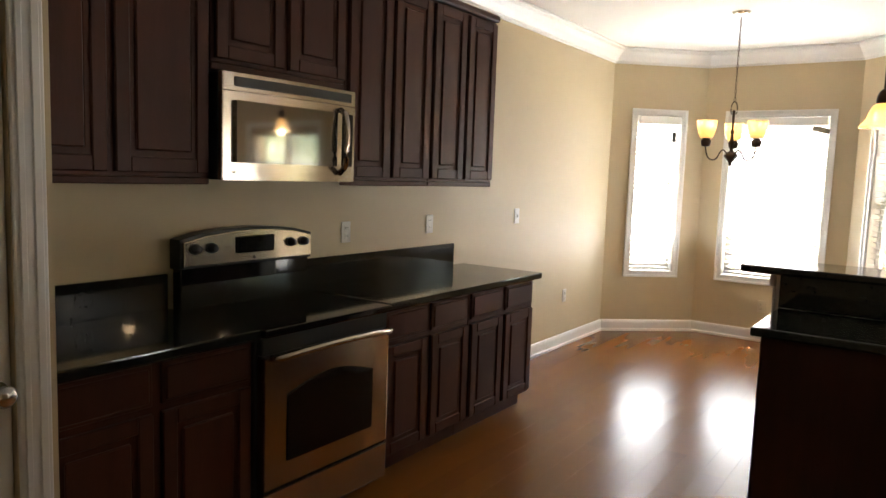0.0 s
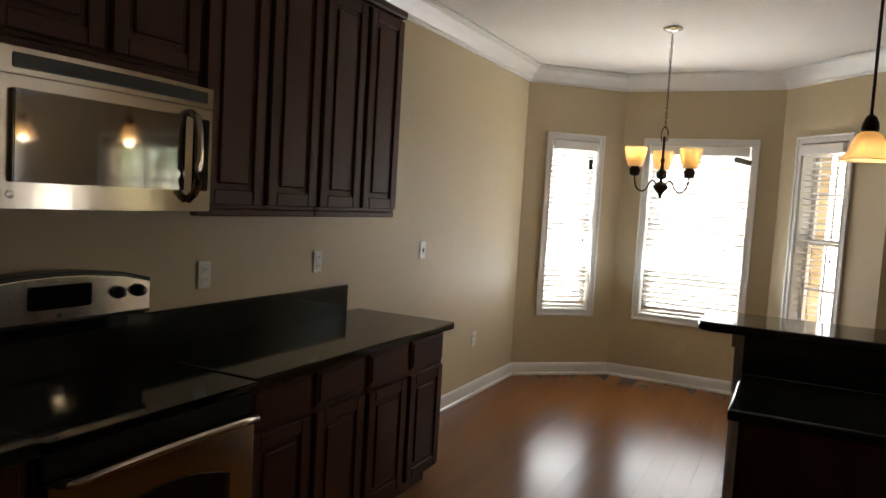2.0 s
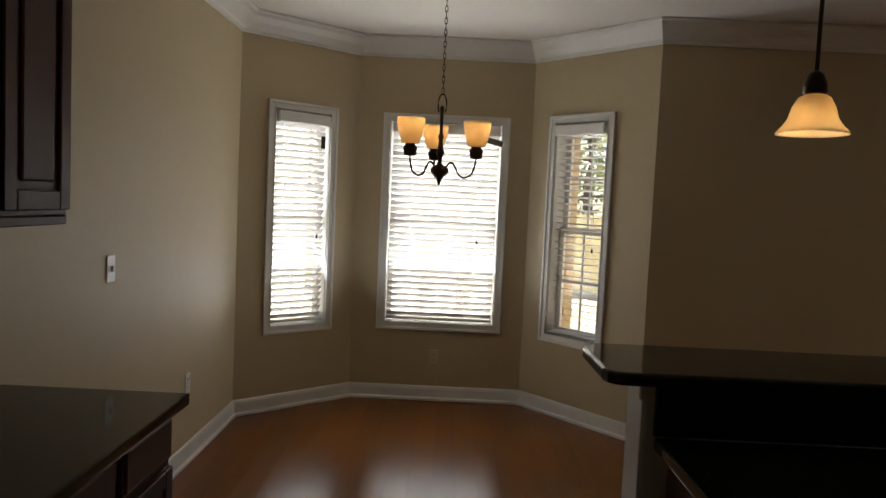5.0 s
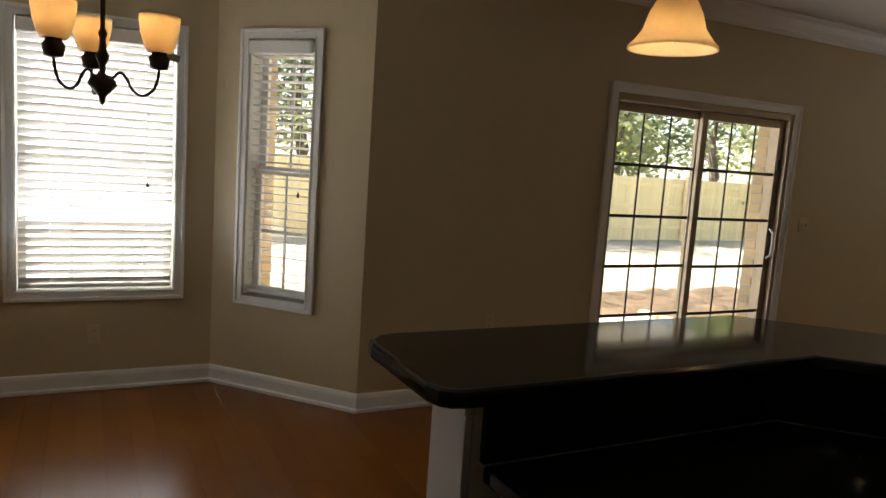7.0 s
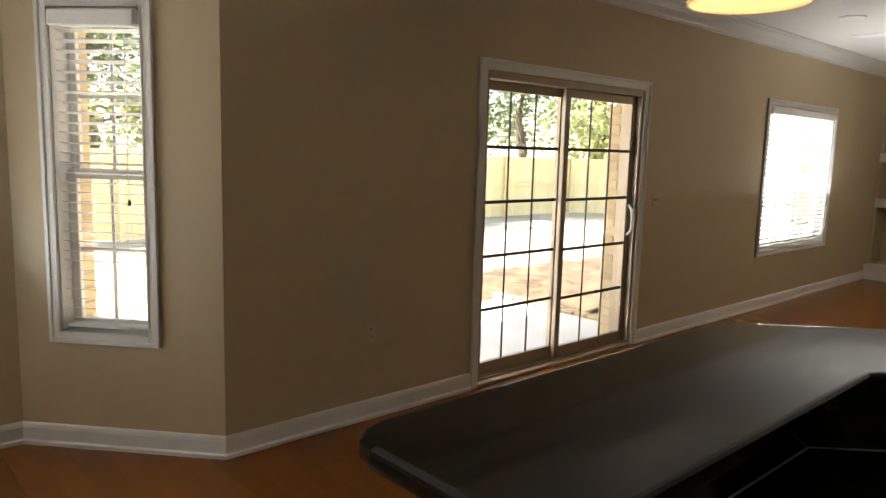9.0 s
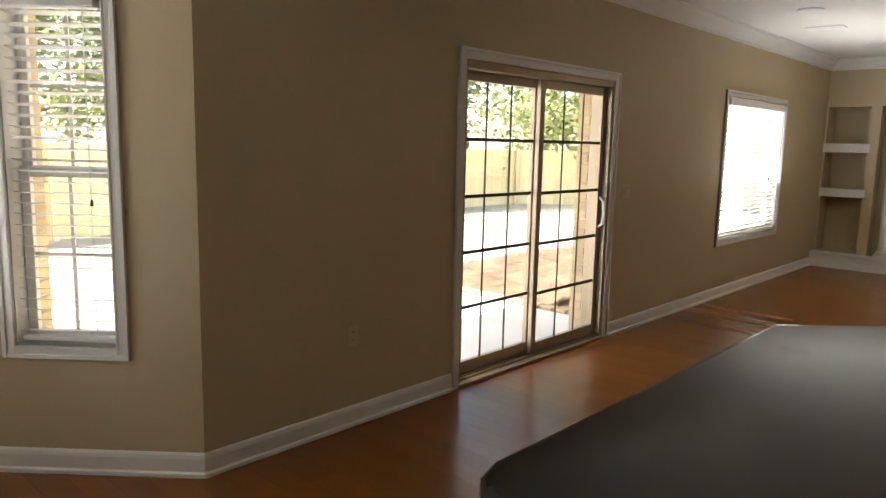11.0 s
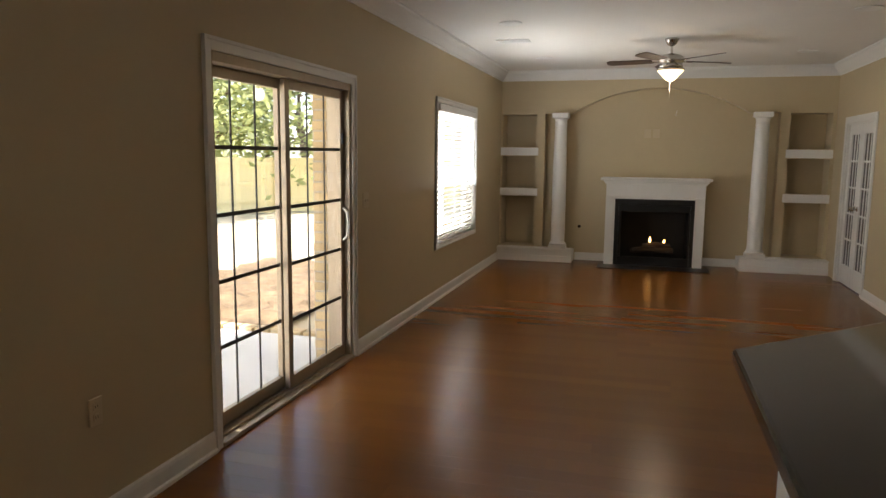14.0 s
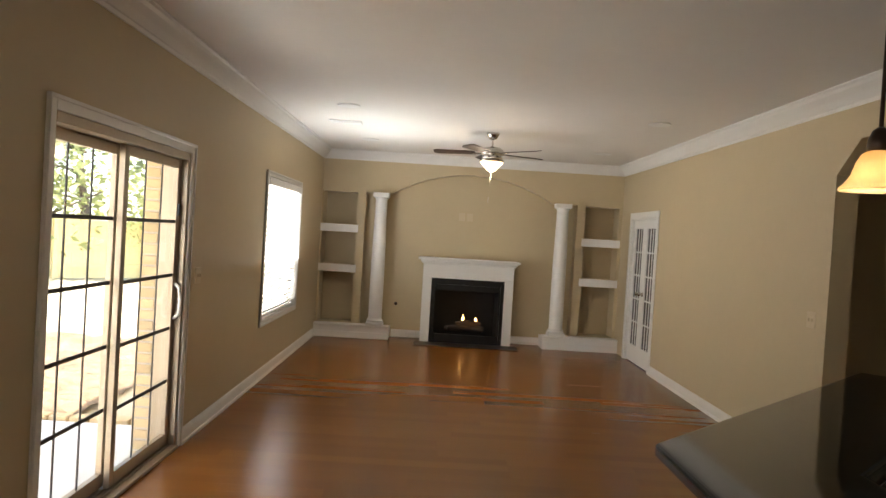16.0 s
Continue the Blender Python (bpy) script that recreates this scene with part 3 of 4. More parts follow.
def microwave():
    t = thing("microwave", "stainless over-range microwave with dark glass door", "microwave", pose(0, RY0 + 0.003, 1.442) @ Matrix.Diagonal((1, 1, 0.933, 1)))
    w, h = RY1 - RY0 - 0.006, 0.45
    part("body", box(0.003, 0.0, 0.0, 0.345, w, h, 0.003), BLACK, t)
    # bowed front: a shallow arc in plan
    def arc(y0, y1, z0, z1, x0, bulge, n=14):
        bm = bmesh.new()
        f = []
        for i in range(n + 1):
            y = y0 + (y1 - y0) * i / n
            x = x0 + bulge * math.sin(math.pi * (y / w))
            f.append((y, x))
        grid = []
        for y, x in f:
            grid.append([bm.verts.new(c) for c in ((0.345, y, z0), (x, y, z0), (x, y, z1), (0.345, y, z1))])
        for a, b in zip(grid, grid[1:]):
            for k in range(4):
                bm.faces.new((a[k], a[(k + 1) % 4], b[(k + 1) % 4], b[k]))
        bm.faces.new(grid[0])
        bm.faces.new(list(reversed(grid[-1])))
        bmesh.ops.recalc_face_normals(bm, faces=list(bm.faces))
        bmesh.ops.bevel(bm, geom=[e for e in bm.edges if len(e.link_faces) == 2 and e.calc_face_angle() > 1.0], offset=0.003, segments=2, affect="EDGES")
        return bm
    door = part("door", arc(0.0, w, 0.0, h - 0.078, 0.375, 0.022), STEEL, t)
    top = part("vent_panel", arc(0.0, w, h - 0.075, h, 0.375, 0.018), STEEL, t)
    part("grille", arc(0.05, w - 0.03, h - 0.058, h - 0.016, 0.3785, 0.018), BLACK, top, "black vent grille")
    part("door_window", arc(0.045, w * 0.815, 0.075, h - 0.115, 0.3985, 0.004), MIRRORGLASS, door, "reflective dark glass")
    part("keypad", arc(w * 0.875, w - 0.018, 0.075, h - 0.115, 0.379, 0.022), BLACKGLASS, door, "black touch keypad")
    hp = [(0.39, w * 0.845, 0.04), (0.425, w * 0.843, 0.07)] + [(0.432 + 0.008 * math.sin(math.pi * i / 6), w * 0.842, 0.07 + 0.25 * i / 6) for i in range(1, 6)] + [(0.425, w * 0.843, 0.33), (0.39, w * 0.845, 0.352)]
    part("handle", tube(hp, 0.014, 12), STEEL, door, "bowed steel handle", True)
    part("badge", lathe([(0.012, 0), (0.012, 0.003), (0, 0.004)], 16), CHROME, door, at=pose(0.379, 0.05, 0.04, 0, 90, 0))
    return t


microwave()


def pantry():
    bm = box(0.0, -5.59, -0.1, 0.75, -5.485, CEIL, 0)
    box(0.60, -7.5, 2.06, 0.75, -5.59, CEIL, 0, bm)
    box(0.60, -7.5, -0.1, 0.75, -6.365, 2.06, 0, bm)
    tagged(obj("wall_pantry", bm, WALL), "beige painted pantry wall beside the counter", "wall", kind="structure")
    t = thing("door_2", "white six panel pantry door, closed", "door", pose(0.70, -6.36, 0), kind="structure")
    slab = box(0.0, 0.0, 0.01, 0.035, 0.765, 2.05, 0.002)
    part("door_leaf", slab, TRIM, t)
    for y in (0.11, 0.43):
        for z0, z1 in ((0.22, 0.82), (0.96, 1.58), (1.70, 1.93)):
            own = box(0.030, y, z0, 0.041, y + 0.225, z1, 0.010)
            box(0.038, y + 0.035, z0 + 0.035, 0.045, y + 0.19, z1 - 0.035, 0.006, own)
            part("panel", own, TRIM, t)
    bm = bmesh.new()
    for a, b, z0, z1 in ((0.77, 0.855, 0, 2.13), (-0.085, 0.0, 0, 2.13), (0.0, 0.77, 2.055, 2.13)):
        box(0.0505, a, z0, 0.064, b, z1, 0.004, bm)
        if b - a < 0.1:
            box(0.0645, a + 0.012, z0, 0.072, a + 0.03, z1, 0.003, bm)
            box(0.0645, b - 0.035, z0, 0.070, b - 0.012, z1, 0.003, bm)
    part("casing", bm, TRIM, t)
    part("door_knob", lathe([(0.03, 0), (0.03, 0.008), (0.013, 0.012), (0.012, 0.035), (0.026, 0.045), (0.030, 0.06), (0.022, 0.072), (0, 0.075)], 20), CHROME, t, "satin nickel round knob", True, at=pose(0.036, 0.725, 0.90, 0, 90, 0))


pantry()


def wall_plate(m, kind, label, stuff=None):
    """A cover plate on a wall; local x along the wall, z up, -y into the room."""
    w = 0.115 if kind == "switches" else 0.072
    t = thing("outlet_plate" if kind == "outlet" else "switch_plate", label, "outlet" if kind == "outlet" else "switch", m)
    part("plate", box(-w / 2, -0.007, -0.058, w / 2, -0.0005, 0.058, 0.003), stuff or PLATE, t)
    if kind == "outlet":
        for z in (-0.022, 0.022):
            s = part("socket", box(-0.017, -0.009, z - 0.015, 0.017, -0.0065, z + 0.015, 0.002), stuff or PLATE, t)
            for x in (-0.006, 0.006):
                part("slot", box(x - 0.001, -0.0098, z - 0.005, x + 0.001, -0.0088, z + 0.006), BLACK, s)
    else:
        for x in ((-0.023, 0.023) if kind == "switches" else (0,)):
            part("toggle", box(x - 0.005, -0.018, -0.012, x + 0.005, -0.0065, 0.012, 0.002), stuff or PLATE, t)
    return t


WESTM = wall_frame((0, -7.5), A)[0]
for y, z, k, lab in ((-3.545, 1.157, "outlet", "white double outlet above the worktop"), (-2.765, 1.172, "outlet", "white double outlet near the worktop's end"), (-1.626, 1.19, "switch", "white single light switch on beige wall"), (-0.70, 0.455, "outlet", "white low outlet near the baseboard")):
    wall_plate(WESTM @ pose(y + 7.5, 0, z), k, lab)
wall_plate(M2 @ pose(1.355 - B[0], 0, 0.337), "outlet", "outlet below the bay window, white toned down for shade", SHADED_PLATE)
wall_plate(M4 @ pose(3.60 - D[0], 0, 0.50), "outlet", "low outlet between bay and door, white toned down for shade", SHADED_PLATE)
wall_plate(M4 @ pose(6.47 - D[0], 0, 1.178), "switches", "double switch beside the sliding door, white toned down for shade", SHADED_PLATE)
SOUTHM = wall_frame((EAST + 0.35, SOUTH), (4.46, SOUTH))[0]
wall_plate(SOUTHM @ pose(EAST + 0.35 - 6.39, 0, 1.13), "switches", "double switch beside the hall opening, white toned down for shade", SHADED_PLATE)
tape = thing("tape_strip", "strip of silvery tape stuck on the blind", "tape", M2 @ pose(W2[1] - 0.12, -0.042, 2.0, 0, 14, 0))
part("strip", box(-0.07, -0.001, -0.022, 0.07, 0.001, 0.022, 0.0008), CHROME, tape)
tag = thing("label_tag", "small dark paper label hanging on the blind", "label", M1 @ pose(W1[1] - 0.14, -0.042, 1.92))
part("card", box(-0.018, -0.001, -0.045, 0.018, 0.001, 0.045, 0.0008), BLACK, tag)

# ---------- breakfast bar ----------
N0, N1 = -2.285, -2.705
k = math.tan(radians(22.5))


def strip(x0, north, south, end):
    """Plan outline of a band along the bar: west end x0, bend, then south-east by 45 degrees to x = end."""
    bn = 3.06 + (north + 2.285) * k
    bs = 3.06 + (south + 2.285) * k
    return [(x0, south), (bs, south), (end, south - (end - bs)), (end + (north - south) * 0.7071, south - (end - bs) + (north - south) * 0.7071), (bn, north), (x0, north)]


bar = thing("bar_top", "polished black granite raised breakfast bar top", "counter", pose(0, 0, 0))
outline = strip(1.87, N0, N1, 4.05)
outline = [(1.93, N1)] + outline[1:-1] + [(1.95, N0), (1.905, N0 - 0.015), (1.88, N0 - 0.04), (1.87, N0 - 0.08), (1.87, N1 + 0.06), (1.88, N1 + 0.025), (1.90, N1 + 0.008)]
part("slab", prism(outline, 1.062, 1.10, 0.012), STONE, bar)
part("build_up_strip", prism(strip(1.935, -2.33, -2.66, 4.03), 1.0605, 1.0615), STONE, bar)
kw = thing("bar_wall", "white painted half wall under the breakfast bar", "half wall", pose(0, 0, 0))
part("core", prism(strip(2.03, -2.39, -2.56, 4.10), 0.0, 1.06), TRIM, kw)
part("cap_trim", box(2.00, -2.578, 0.99, 2.029, -2.372, 1.06, 0.006), TRIM, kw)
part("end_trim", box(2.014, -2.555, 0.0, 2.029, -2.395, 0.989, 0.003), TRIM, kw)
part("baseboard", box(2.002, -2.57, 0.0, 2.013, -2.38, 0.13, 0.003), TRIM, kw)
part("backsplash", prism(strip(2.05, -2.561, -2.58, 4.09), 0.887, 1.06), STONE, kw, "black granite backsplash")
pen = thing("peninsula_cabinet", "dark espresso peninsula cabinets under granite", "cabinet", pose(0, 0, 0))
part("body", prism(strip(2.10, -2.583, -3.17, 3.9), 0.10, 0.846, 0.003), CAB, pen)
part("toe_kick", prism(strip(2.12, -2.59, -3.10, 3.88), 0.0, 0.099), CAB, pen)
part("end_panel", box(2.086, -3.16, 0.11, 2.099, -2.60, 0.84, 0.004), CAB, pen)
low = thing("worktop", "black granite lower worktop on the peninsula", "worktop", pose(0, 0, 0))
part("slab", prism(strip(2.05, -2.581, -3.20, 3.92), 0.847, 0.886, 0.008), STONE, low)


# ---------- lamps ----------
def point(name, loc, watts, radius=0.03, colour=(1.0, 0.68, 0.36)):
    d = bpy.data.lights.new(name, "POINT")
    d.energy, d.shadow_soft_size, d.color = watts, radius, colour
    o = new(name, d)
    o.location = loc
    return o


def bell(r0, r1, h, bm=None, th=0.004):
    prof = []
    for i in range(9):
        a = i / 8
        r = r0 + (r1 - r0) * math.sin(a * math.pi / 2) ** 0.8
        prof.append((r, h * a))
    inner = [(r - th, z) for r, z in reversed(prof)]
    return lathe(prof + inner, 28, bm)


def smooth_path(points, steps=5):
    """A rounded path through (radius, z) points."""
    p = [points[0]] + list(points) + [points[-1]]
    out = []
    for a, b, c, d in zip(p, p[1:], p[2:], p[3:]):
        for i in range(steps):
            u = i / steps
            out.append(tuple(0.5 * (2 * b[k] + (c[k] - a[k]) * u + (2 * a[k] - 5 * b[k] + 4 * c[k] - d[k]) * u * u + (3 * b[k] - a[k] - 3 * c[k] + d[k]) * u ** 3) for k in (0, 1)))
    return out + [points[-1]]


def chandelier(x, y):
    TOP = CEIL + 0.035
    t = thing("chandelier", "bronze three-arm chandelier with lit alabaster glass shades", "chandelier", pose(x, y, -0.035))
    part("canopy", lathe([(0.0, TOP - 0.03), (0.02, TOP - 0.028), (0.06, TOP - 0.012), (0.065, TOP - 0.001)], 24), CHROME, t, "", True)
    n = int((TOP - 0.03 - 2.13) / 0.03)
    for i in range(n):
        ring = [(0.007 * math.cos(a * math.pi / 4), 0, 0.019 * math.sin(a * math.pi / 4)) for a in range(9)]
        part("chain_link", tube(ring, 0.0022, 6), BRONZE, t, at=pose(0, 0, 2.13 + 0.03 * (i + 0.5), 0, 0, 90 * (i % 2)))
    part("loop", tube([(0.022 * math.cos(a * math.pi / 8), 0, 2.075 + 0.055 * math.sin(a * math.pi / 8)) for a in range(-2, 11)], 0.004, 8), BRONZE, t)
    part("stem", lathe([(0.004, 2.07), (0.012, 2.06), (0.009, 2.03), (0.008, 1.93), (0.016, 1.91), (0.010, 1.89), (0.014, 1.85), (0.024, 1.83), (0.012, 1.80), (0.010, 1.77), (0.03, 1.76), (0.045, 1.745), (0.05, 1.73), (0.035, 1.71), (0.02, 1.695), (0.012, 1.685), (0.012, 1.675), (0.006, 1.66), (0.0, 1.655)], 20), BRONZE, t, "", True)
    for i in range(3):
        a = radians(100 + 120 * i)
        c, s = math.cos(a), math.sin(a)
        pts = [(0.028, 1.745), (0.058, 1.775), (0.082, 1.76), (0.107, 1.715), (0.14, 1.70), (0.176, 1.72), (0.193, 1.765), (0.197, 1.80)]
        arm = part("arm", tube([(r * c, r * s, z) for r, z in smooth_path(pts)], 0.0055, 8), BRONZE, t, "", True)
        part("socket_cup", lathe([(0.012, 1.795), (0.03, 1.80), (0.034, 1.82), (0.036, 1.84), (0.026, 1.85), (0.026, 1.858)], 18, None, (0.197 * c, 0.197 * s, 0)), BRONZE, arm, "", True)
        part("shade", bell(0.042, 0.071, 0.128), SHADE, arm, "lit alabaster glass shade", True, at=pose(0.197 * c, 0.197 * s, 1.858))
        part("bulb", lathe([(0.012, 0), (0.028, 0.05), (0.024, 0.075), (0, 0.085)], 14), BULB, arm, "", True, at=pose(0.197 * c, 0.197 * s, 1.862))
        point("chandelier_light", (x + 0.197 * c, y + 0.197 * s, 1.925), 0.17, 0.012, (1.0, 0.74, 0.44))
    return t


chandelier(1.363, -0.87)


def pendant(x, y, zb, label):
    t = thing("pendant_lamp", label, "lamp", pose(x, y, 0), "pendants over the bar")
    part("canopy", lathe([(0.0, CEIL - 0.025), (0.055, CEIL - 0.02), (0.06, CEIL - 0.001)], 20), BRONZE, t, "", True)
    part("rod", tube([(0, 0, zb + 0.17), (0, 0, CEIL - 0.02)], 0.006, 8), BRONZE, t)
    part("cap", lathe([(0.008, zb + 0.175), (0.02, zb + 0.165), (0.03, zb + 0.14), (0.032, zb + 0.115), (0.026, zb + 0.11)], 18), BRONZE, t, "", True)
    prof = [(0.030, 0.118), (0.046, 0.108), (0.060, 0.08), (0.070, 0.045), (0.088, 0.02), (0.100, 0.008), (0.101, 0.0)]
    prof = [(r * 0.93, z * 0.92) for r, z in prof]
    prof = prof + [(r - 0.004, z + 0.001) for r, z in reversed(prof)]
    part("shade", lathe(prof, 28, None, (0, 0, zb)), SHADE, t, "amber marbled glass bell shade", True)
    part("bulb", lathe([(0, -0.085), (0.024, -0.07), (0.028, -0.045), (0.012, 0)], 14, None, (0, 0, zb + 0.10)), BULB, t, "", True)
    point("pendant_light", (x, y, zb + 0.002), 0.20, 0.012, (1.0, 0.74, 0.44))


pendant(2.42, -2.606, 1.772, "lit pendant lamp with amber bell glass shade")
pendant(3.24, -2.90, 1.772, "lit pendant lamp with amber bell glass shade")


def ceiling_fan(x, y):
    t = thing("ceiling_fan", "nickel ceiling fan with dark blades and lit bowl", "fan", pose(x, y, CEIL))
    part("canopy", lathe([(0.015, -0.08), (0.045, -0.06), (0.068, -0.02), (0.07, -0.001)], 22), CHROME, t, "", True)
    part("downrod", tube([(0, 0, -0.17), (0, 0, -0.07)], 0.012, 10), CHROME, t)
    part("motor", lathe([(0.02, -0.15), (0.09, -0.165), (0.125, -0.19), (0.13, -0.235), (0.11, -0.26), (0.12, -0.275), (0.12, -0.295), (0.08, -0.31), (0.0, -0.31)], 28), CHROME, t, "", True)
    for i in range(5):
        a = 72 * i + 8
        b = part("blade", prism([(0.19, -0.055), (0.62, -0.07), (0.655, -0.045), (0.66, 0.0), (0.655, 0.045), (0.62, 0.07), (0.19, 0.055)], -0.004, 0.004), BLADE, t, "dark walnut blade", at=pose(0, 0, -0.225, 0, 0, a) @ pose(0, 0, 0, 10, 0, 0))
        part("bracket", box(0.11, -0.018, -0.010, 0.23, 0.018, -0.0045, 0.002), CHROME, b)
    part("light_collar", lathe([(0.05, -0.33), (0.135, -0.32), (0.14, -0.305), (0.10, -0.30)], 24), CHROME, t, "", True)
    part("bowl", lathe([(0.0, -0.435), (0.02, -0.43), (0.05, -0.415), (0.09, -0.37), (0.125, -0.335), (0.13, -0.322)], 28), SHADE_BOWL, t, "lit frosted glass bowl", True)
    part("finial", lathe([(0, -0.46), (0.008, -0.45), (0.010, -0.437), (0, -0.434)], 12), CHROME, t, "", True)
    part("pull_chain", tube([(0.03, 0, -0.62), (0.03, 0, -0.43)], 0.0018, 5), CHROME, t)
    point("fan_light", (x, y, CEIL - 0.50), 1.9, 0.08, (1.0, 0.8, 0.55))


SHADE_BOWL = glow("lit_frosted_bowl", (1.0, 0.76, 0.44), 0.55, (0.85, 0.8, 0.7))
ceiling_fan(9.21, -2.276)

for x, y in ((7.99, -0.82), (10.4, -0.80), (7.97, -3.74), (10.4, -3.78)):
    t = thing("ceiling_speaker", "round white ceiling speaker, flush", "speaker", pose(x, y, CEIL), "round ceiling fittings")
    part("rim", lathe([(0.085, -0.001), (0.105, -0.001), (0.108, -0.006), (0.10, -0.012), (0.088, -0.010)], 28), TRIM, t)
    part("grille", lathe([(0.0, -0.008), (0.087, -0.006), (0.087, -0.002)], 24), PLATE, t)
v = thing("ceiling_vent", "white slatted ceiling air vent", "vent", pose(9.02, -0.665, CEIL))
bm = box(-0.09, -0.17, -0.012, -0.07, 0.17, -0.001, 0.002)
box(0.07, -0.17, -0.012, 0.09, 0.17, -0.001, 0.002, bm)
box(-0.07, -0.17, -0.012, 0.07, -0.15, -0.001, 0.002, bm)
box(-0.07, 0.15, -0.012, 0.07, 0.17, -0.001, 0.002, bm)
part("frame", bm, TRIM, v)
part("duct", box(-0.07, -0.15, -0.003, 0.07, 0.15, -0.001), GAP, v)
for i in range(8):
    part("slat", box(-0.008, -0.15, -0.001, 0.008, 0.15, 0.001), TRIM, v, at=pose(-0.06 + 0.017 * i, 0, -0.008, 0, 35, 0))


# ---------- fireplace wall ----------
def fireplace_wall():
    X0, X1 = EAST, EAST + 0.20
    bm = bmesh.new()
    yz = Matrix(((0, 0, 1, 0), (1, 0, 0, 0), (0, 1, 0, 0), (0, 0, 0, 1)))
    def col(y0, y1, cuts):
        z = -0.1
        for c0, c1 in cuts:
            box(X0, min(y0, y1), z, X0 + 0.34, max(y0, y1), c0, 0, bm)
            z = c1
        box(X0, min(y0, y1), z, X0 + 0.34, max(y0, y1), CEIL, 0, bm)
    shelf = [(0.20, 0.945), (1.05, 1.527), (1.655, 2.125)]
    col(-0.025, 0.0, [])
    col(-0.525, -0.025, shelf)
    col(-0.645, -0.525, [])
    col(-3.895, -3.775, [])
    col(-4.405, -3.895, shelf)
    col(SOUTH, -4.405, [])
    # arched header over the hearth recess
    arch = []
    y0, y1, spring, top = -1.03, -3.40, 2.135, 2.48
    half, rise = (y0 - y1) / 2, top - spring
    R = (half * half + rise * rise) / (2 * rise)
    a0 = math.asin(half / R)
    for i in range(33):
        a = -a0 + 2 * a0 * i / 32
        arch.append(((y0 + y1) / 2 - R * math.sin(a), top - R + R * math.cos(a)))
    pts = [(-0.645, CEIL), (-0.645, spring)] + arch + [(-3.775, spring), (-3.775, CEIL)]
    own = prism([(p[0], p[1]) for p in pts], X0, X0 + 0.2)
    for v_ in own.verts:
        v_.co = Vector((v_.co.z, v_.co.x, v_.co.y))
    own.normal_update()
    bmesh.ops.triangulate(own, faces=[f for f in own.faces if len(f.verts) > 4])
    bmesh.ops.recalc_face_normals(own, faces=list(own.faces))
    merge(bm, own)
    tagged(obj("wall_east", bm, WALL), "beige wall with arched hearth recess and open niches", "wall", kind="structure")
    bm = box(X0 + 0.2, -1.70, -0.1, X0 + 0.34, -0.645, CEIL, 0)
    box(X0 + 0.2, -3.775, -0.1, X0 + 0.34, -2.74, CEIL, 0, bm)
    box(X0 + 0.2, -2.74, 0.97, X0 + 0.34, -1.70, CEIL, 0, bm)
    box(X0 + 0.341, SOUTH, -0.1, X0 + 0.40, -2.74, CEIL, 0, bm)
    box(X0 + 0.341, -1.70, -0.1, X0 + 0.40, 0.0, CEIL, 0, bm)
    box(X0 + 0.341, -2.74, 0.97, X0 + 0.40, -1.70, CEIL, 0, bm)
    box(X0 + 0.75, -2.86, -0.1, X0 + 0.85, -1.58, 1.2, 0, bm)
    tagged(obj("wall_hearth_back", bm, WALL), "beige painted wall behind the hearth", "wall", kind="structure")
    for y0_, y1_ in ((-0.525, -0.025), (-4.405, -3.895)):
        for z in (0.94, 1.533):
            tagged(obj("niche_shelf", box(X0 - 0.012, y0_ - 0.03, z + 0.001, X0 + 0.002, y1_ + 0.03, z + 0.115, 0.004), TRIM), "white painted front edge of a niche shelf", "shelf", kind="structure")
    for y0_, y1_, cy in ((-1.10, -0.0, -0.885), (SOUTH, -3.345, -3.545)):
        p = thing("plinth", "white painted low plinth with moulded edge", "plinth", pose(0, 0, 0), "plinths beside the hearth")
        part("base", box(11.62, y0_ + 0.001, 0.0, X0 - 0.002, y1_ - 0.001, 0.165, 0.003), TRIM, p)
        if cy > -2:
            part("base_side", box(X0 - 0.002, y0_ + 0.001, 0.0, X0 + 0.19, -0.66, 0.165, 0.0), TRIM, p)
        else:
            part("base_side", box(X0 - 0.002, -3.76, 0.0, X0 + 0.19, y1_ - 0.001, 0.165, 0.0), TRIM, p)
        part("cap", box(11.595, y0_ + 0.0012, 0.166, X0 - 0.013, y1_ - 0.0012, 0.198, 0.008), TRIM, p)
        part("skirting", box(11.607, y0_ + 0.0012, 0.0, 11.619, y1_ - 0.0012, 0.09, 0.003), TRIM, p)
        c = thing("column", "round white column with tapered shaft and square base", "column", pose(11.71, cy, 0.199) @ Matrix.Diagonal((1, 1, 1.093, 1)), "columns beside the hearth")
        part("base_block", box(-0.115, -0.125, 0.0, 0.075, 0.125, 0.045, 0.004), TRIM, c)
        part("shaft", lathe([(0.115, 0.046), (0.12, 0.06), (0.115, 0.075), (0.10, 0.085), (0.098, 0.10), (0.100, 0.6), (0.096, 1.1), (0.084, 1.60), (0.088, 1.61), (0.088, 1.63), (0.083, 1.64), (0.085, 1.68), (0.105, 1.71)], 32), TRIM, c, "", True)
        part("capital", box(-0.115, -0.115, 1.711, 0.085, 0.115, 1.772, 0.005), TRIM, c)
    # mantelpiece
    m = thing("fireplace", "white painted mantelpiece around a black gas firebox", "fireplace", pose(0, 0, 0))
    part("pilaster", box(11.63, -1.66, 0.0, X0 + 0.199, -1.555, 0.97, 0.004), TRIM, m)
    part("pilaster", box(11.63, -2.88, 0.0, X0 + 0.199, -2.775, 0.97, 0.004), TRIM, m)
    part("frieze", box(11.63, -2.88, 0.971, X0 + 0.199, -1.555, 1.15, 0.004), TRIM, m)
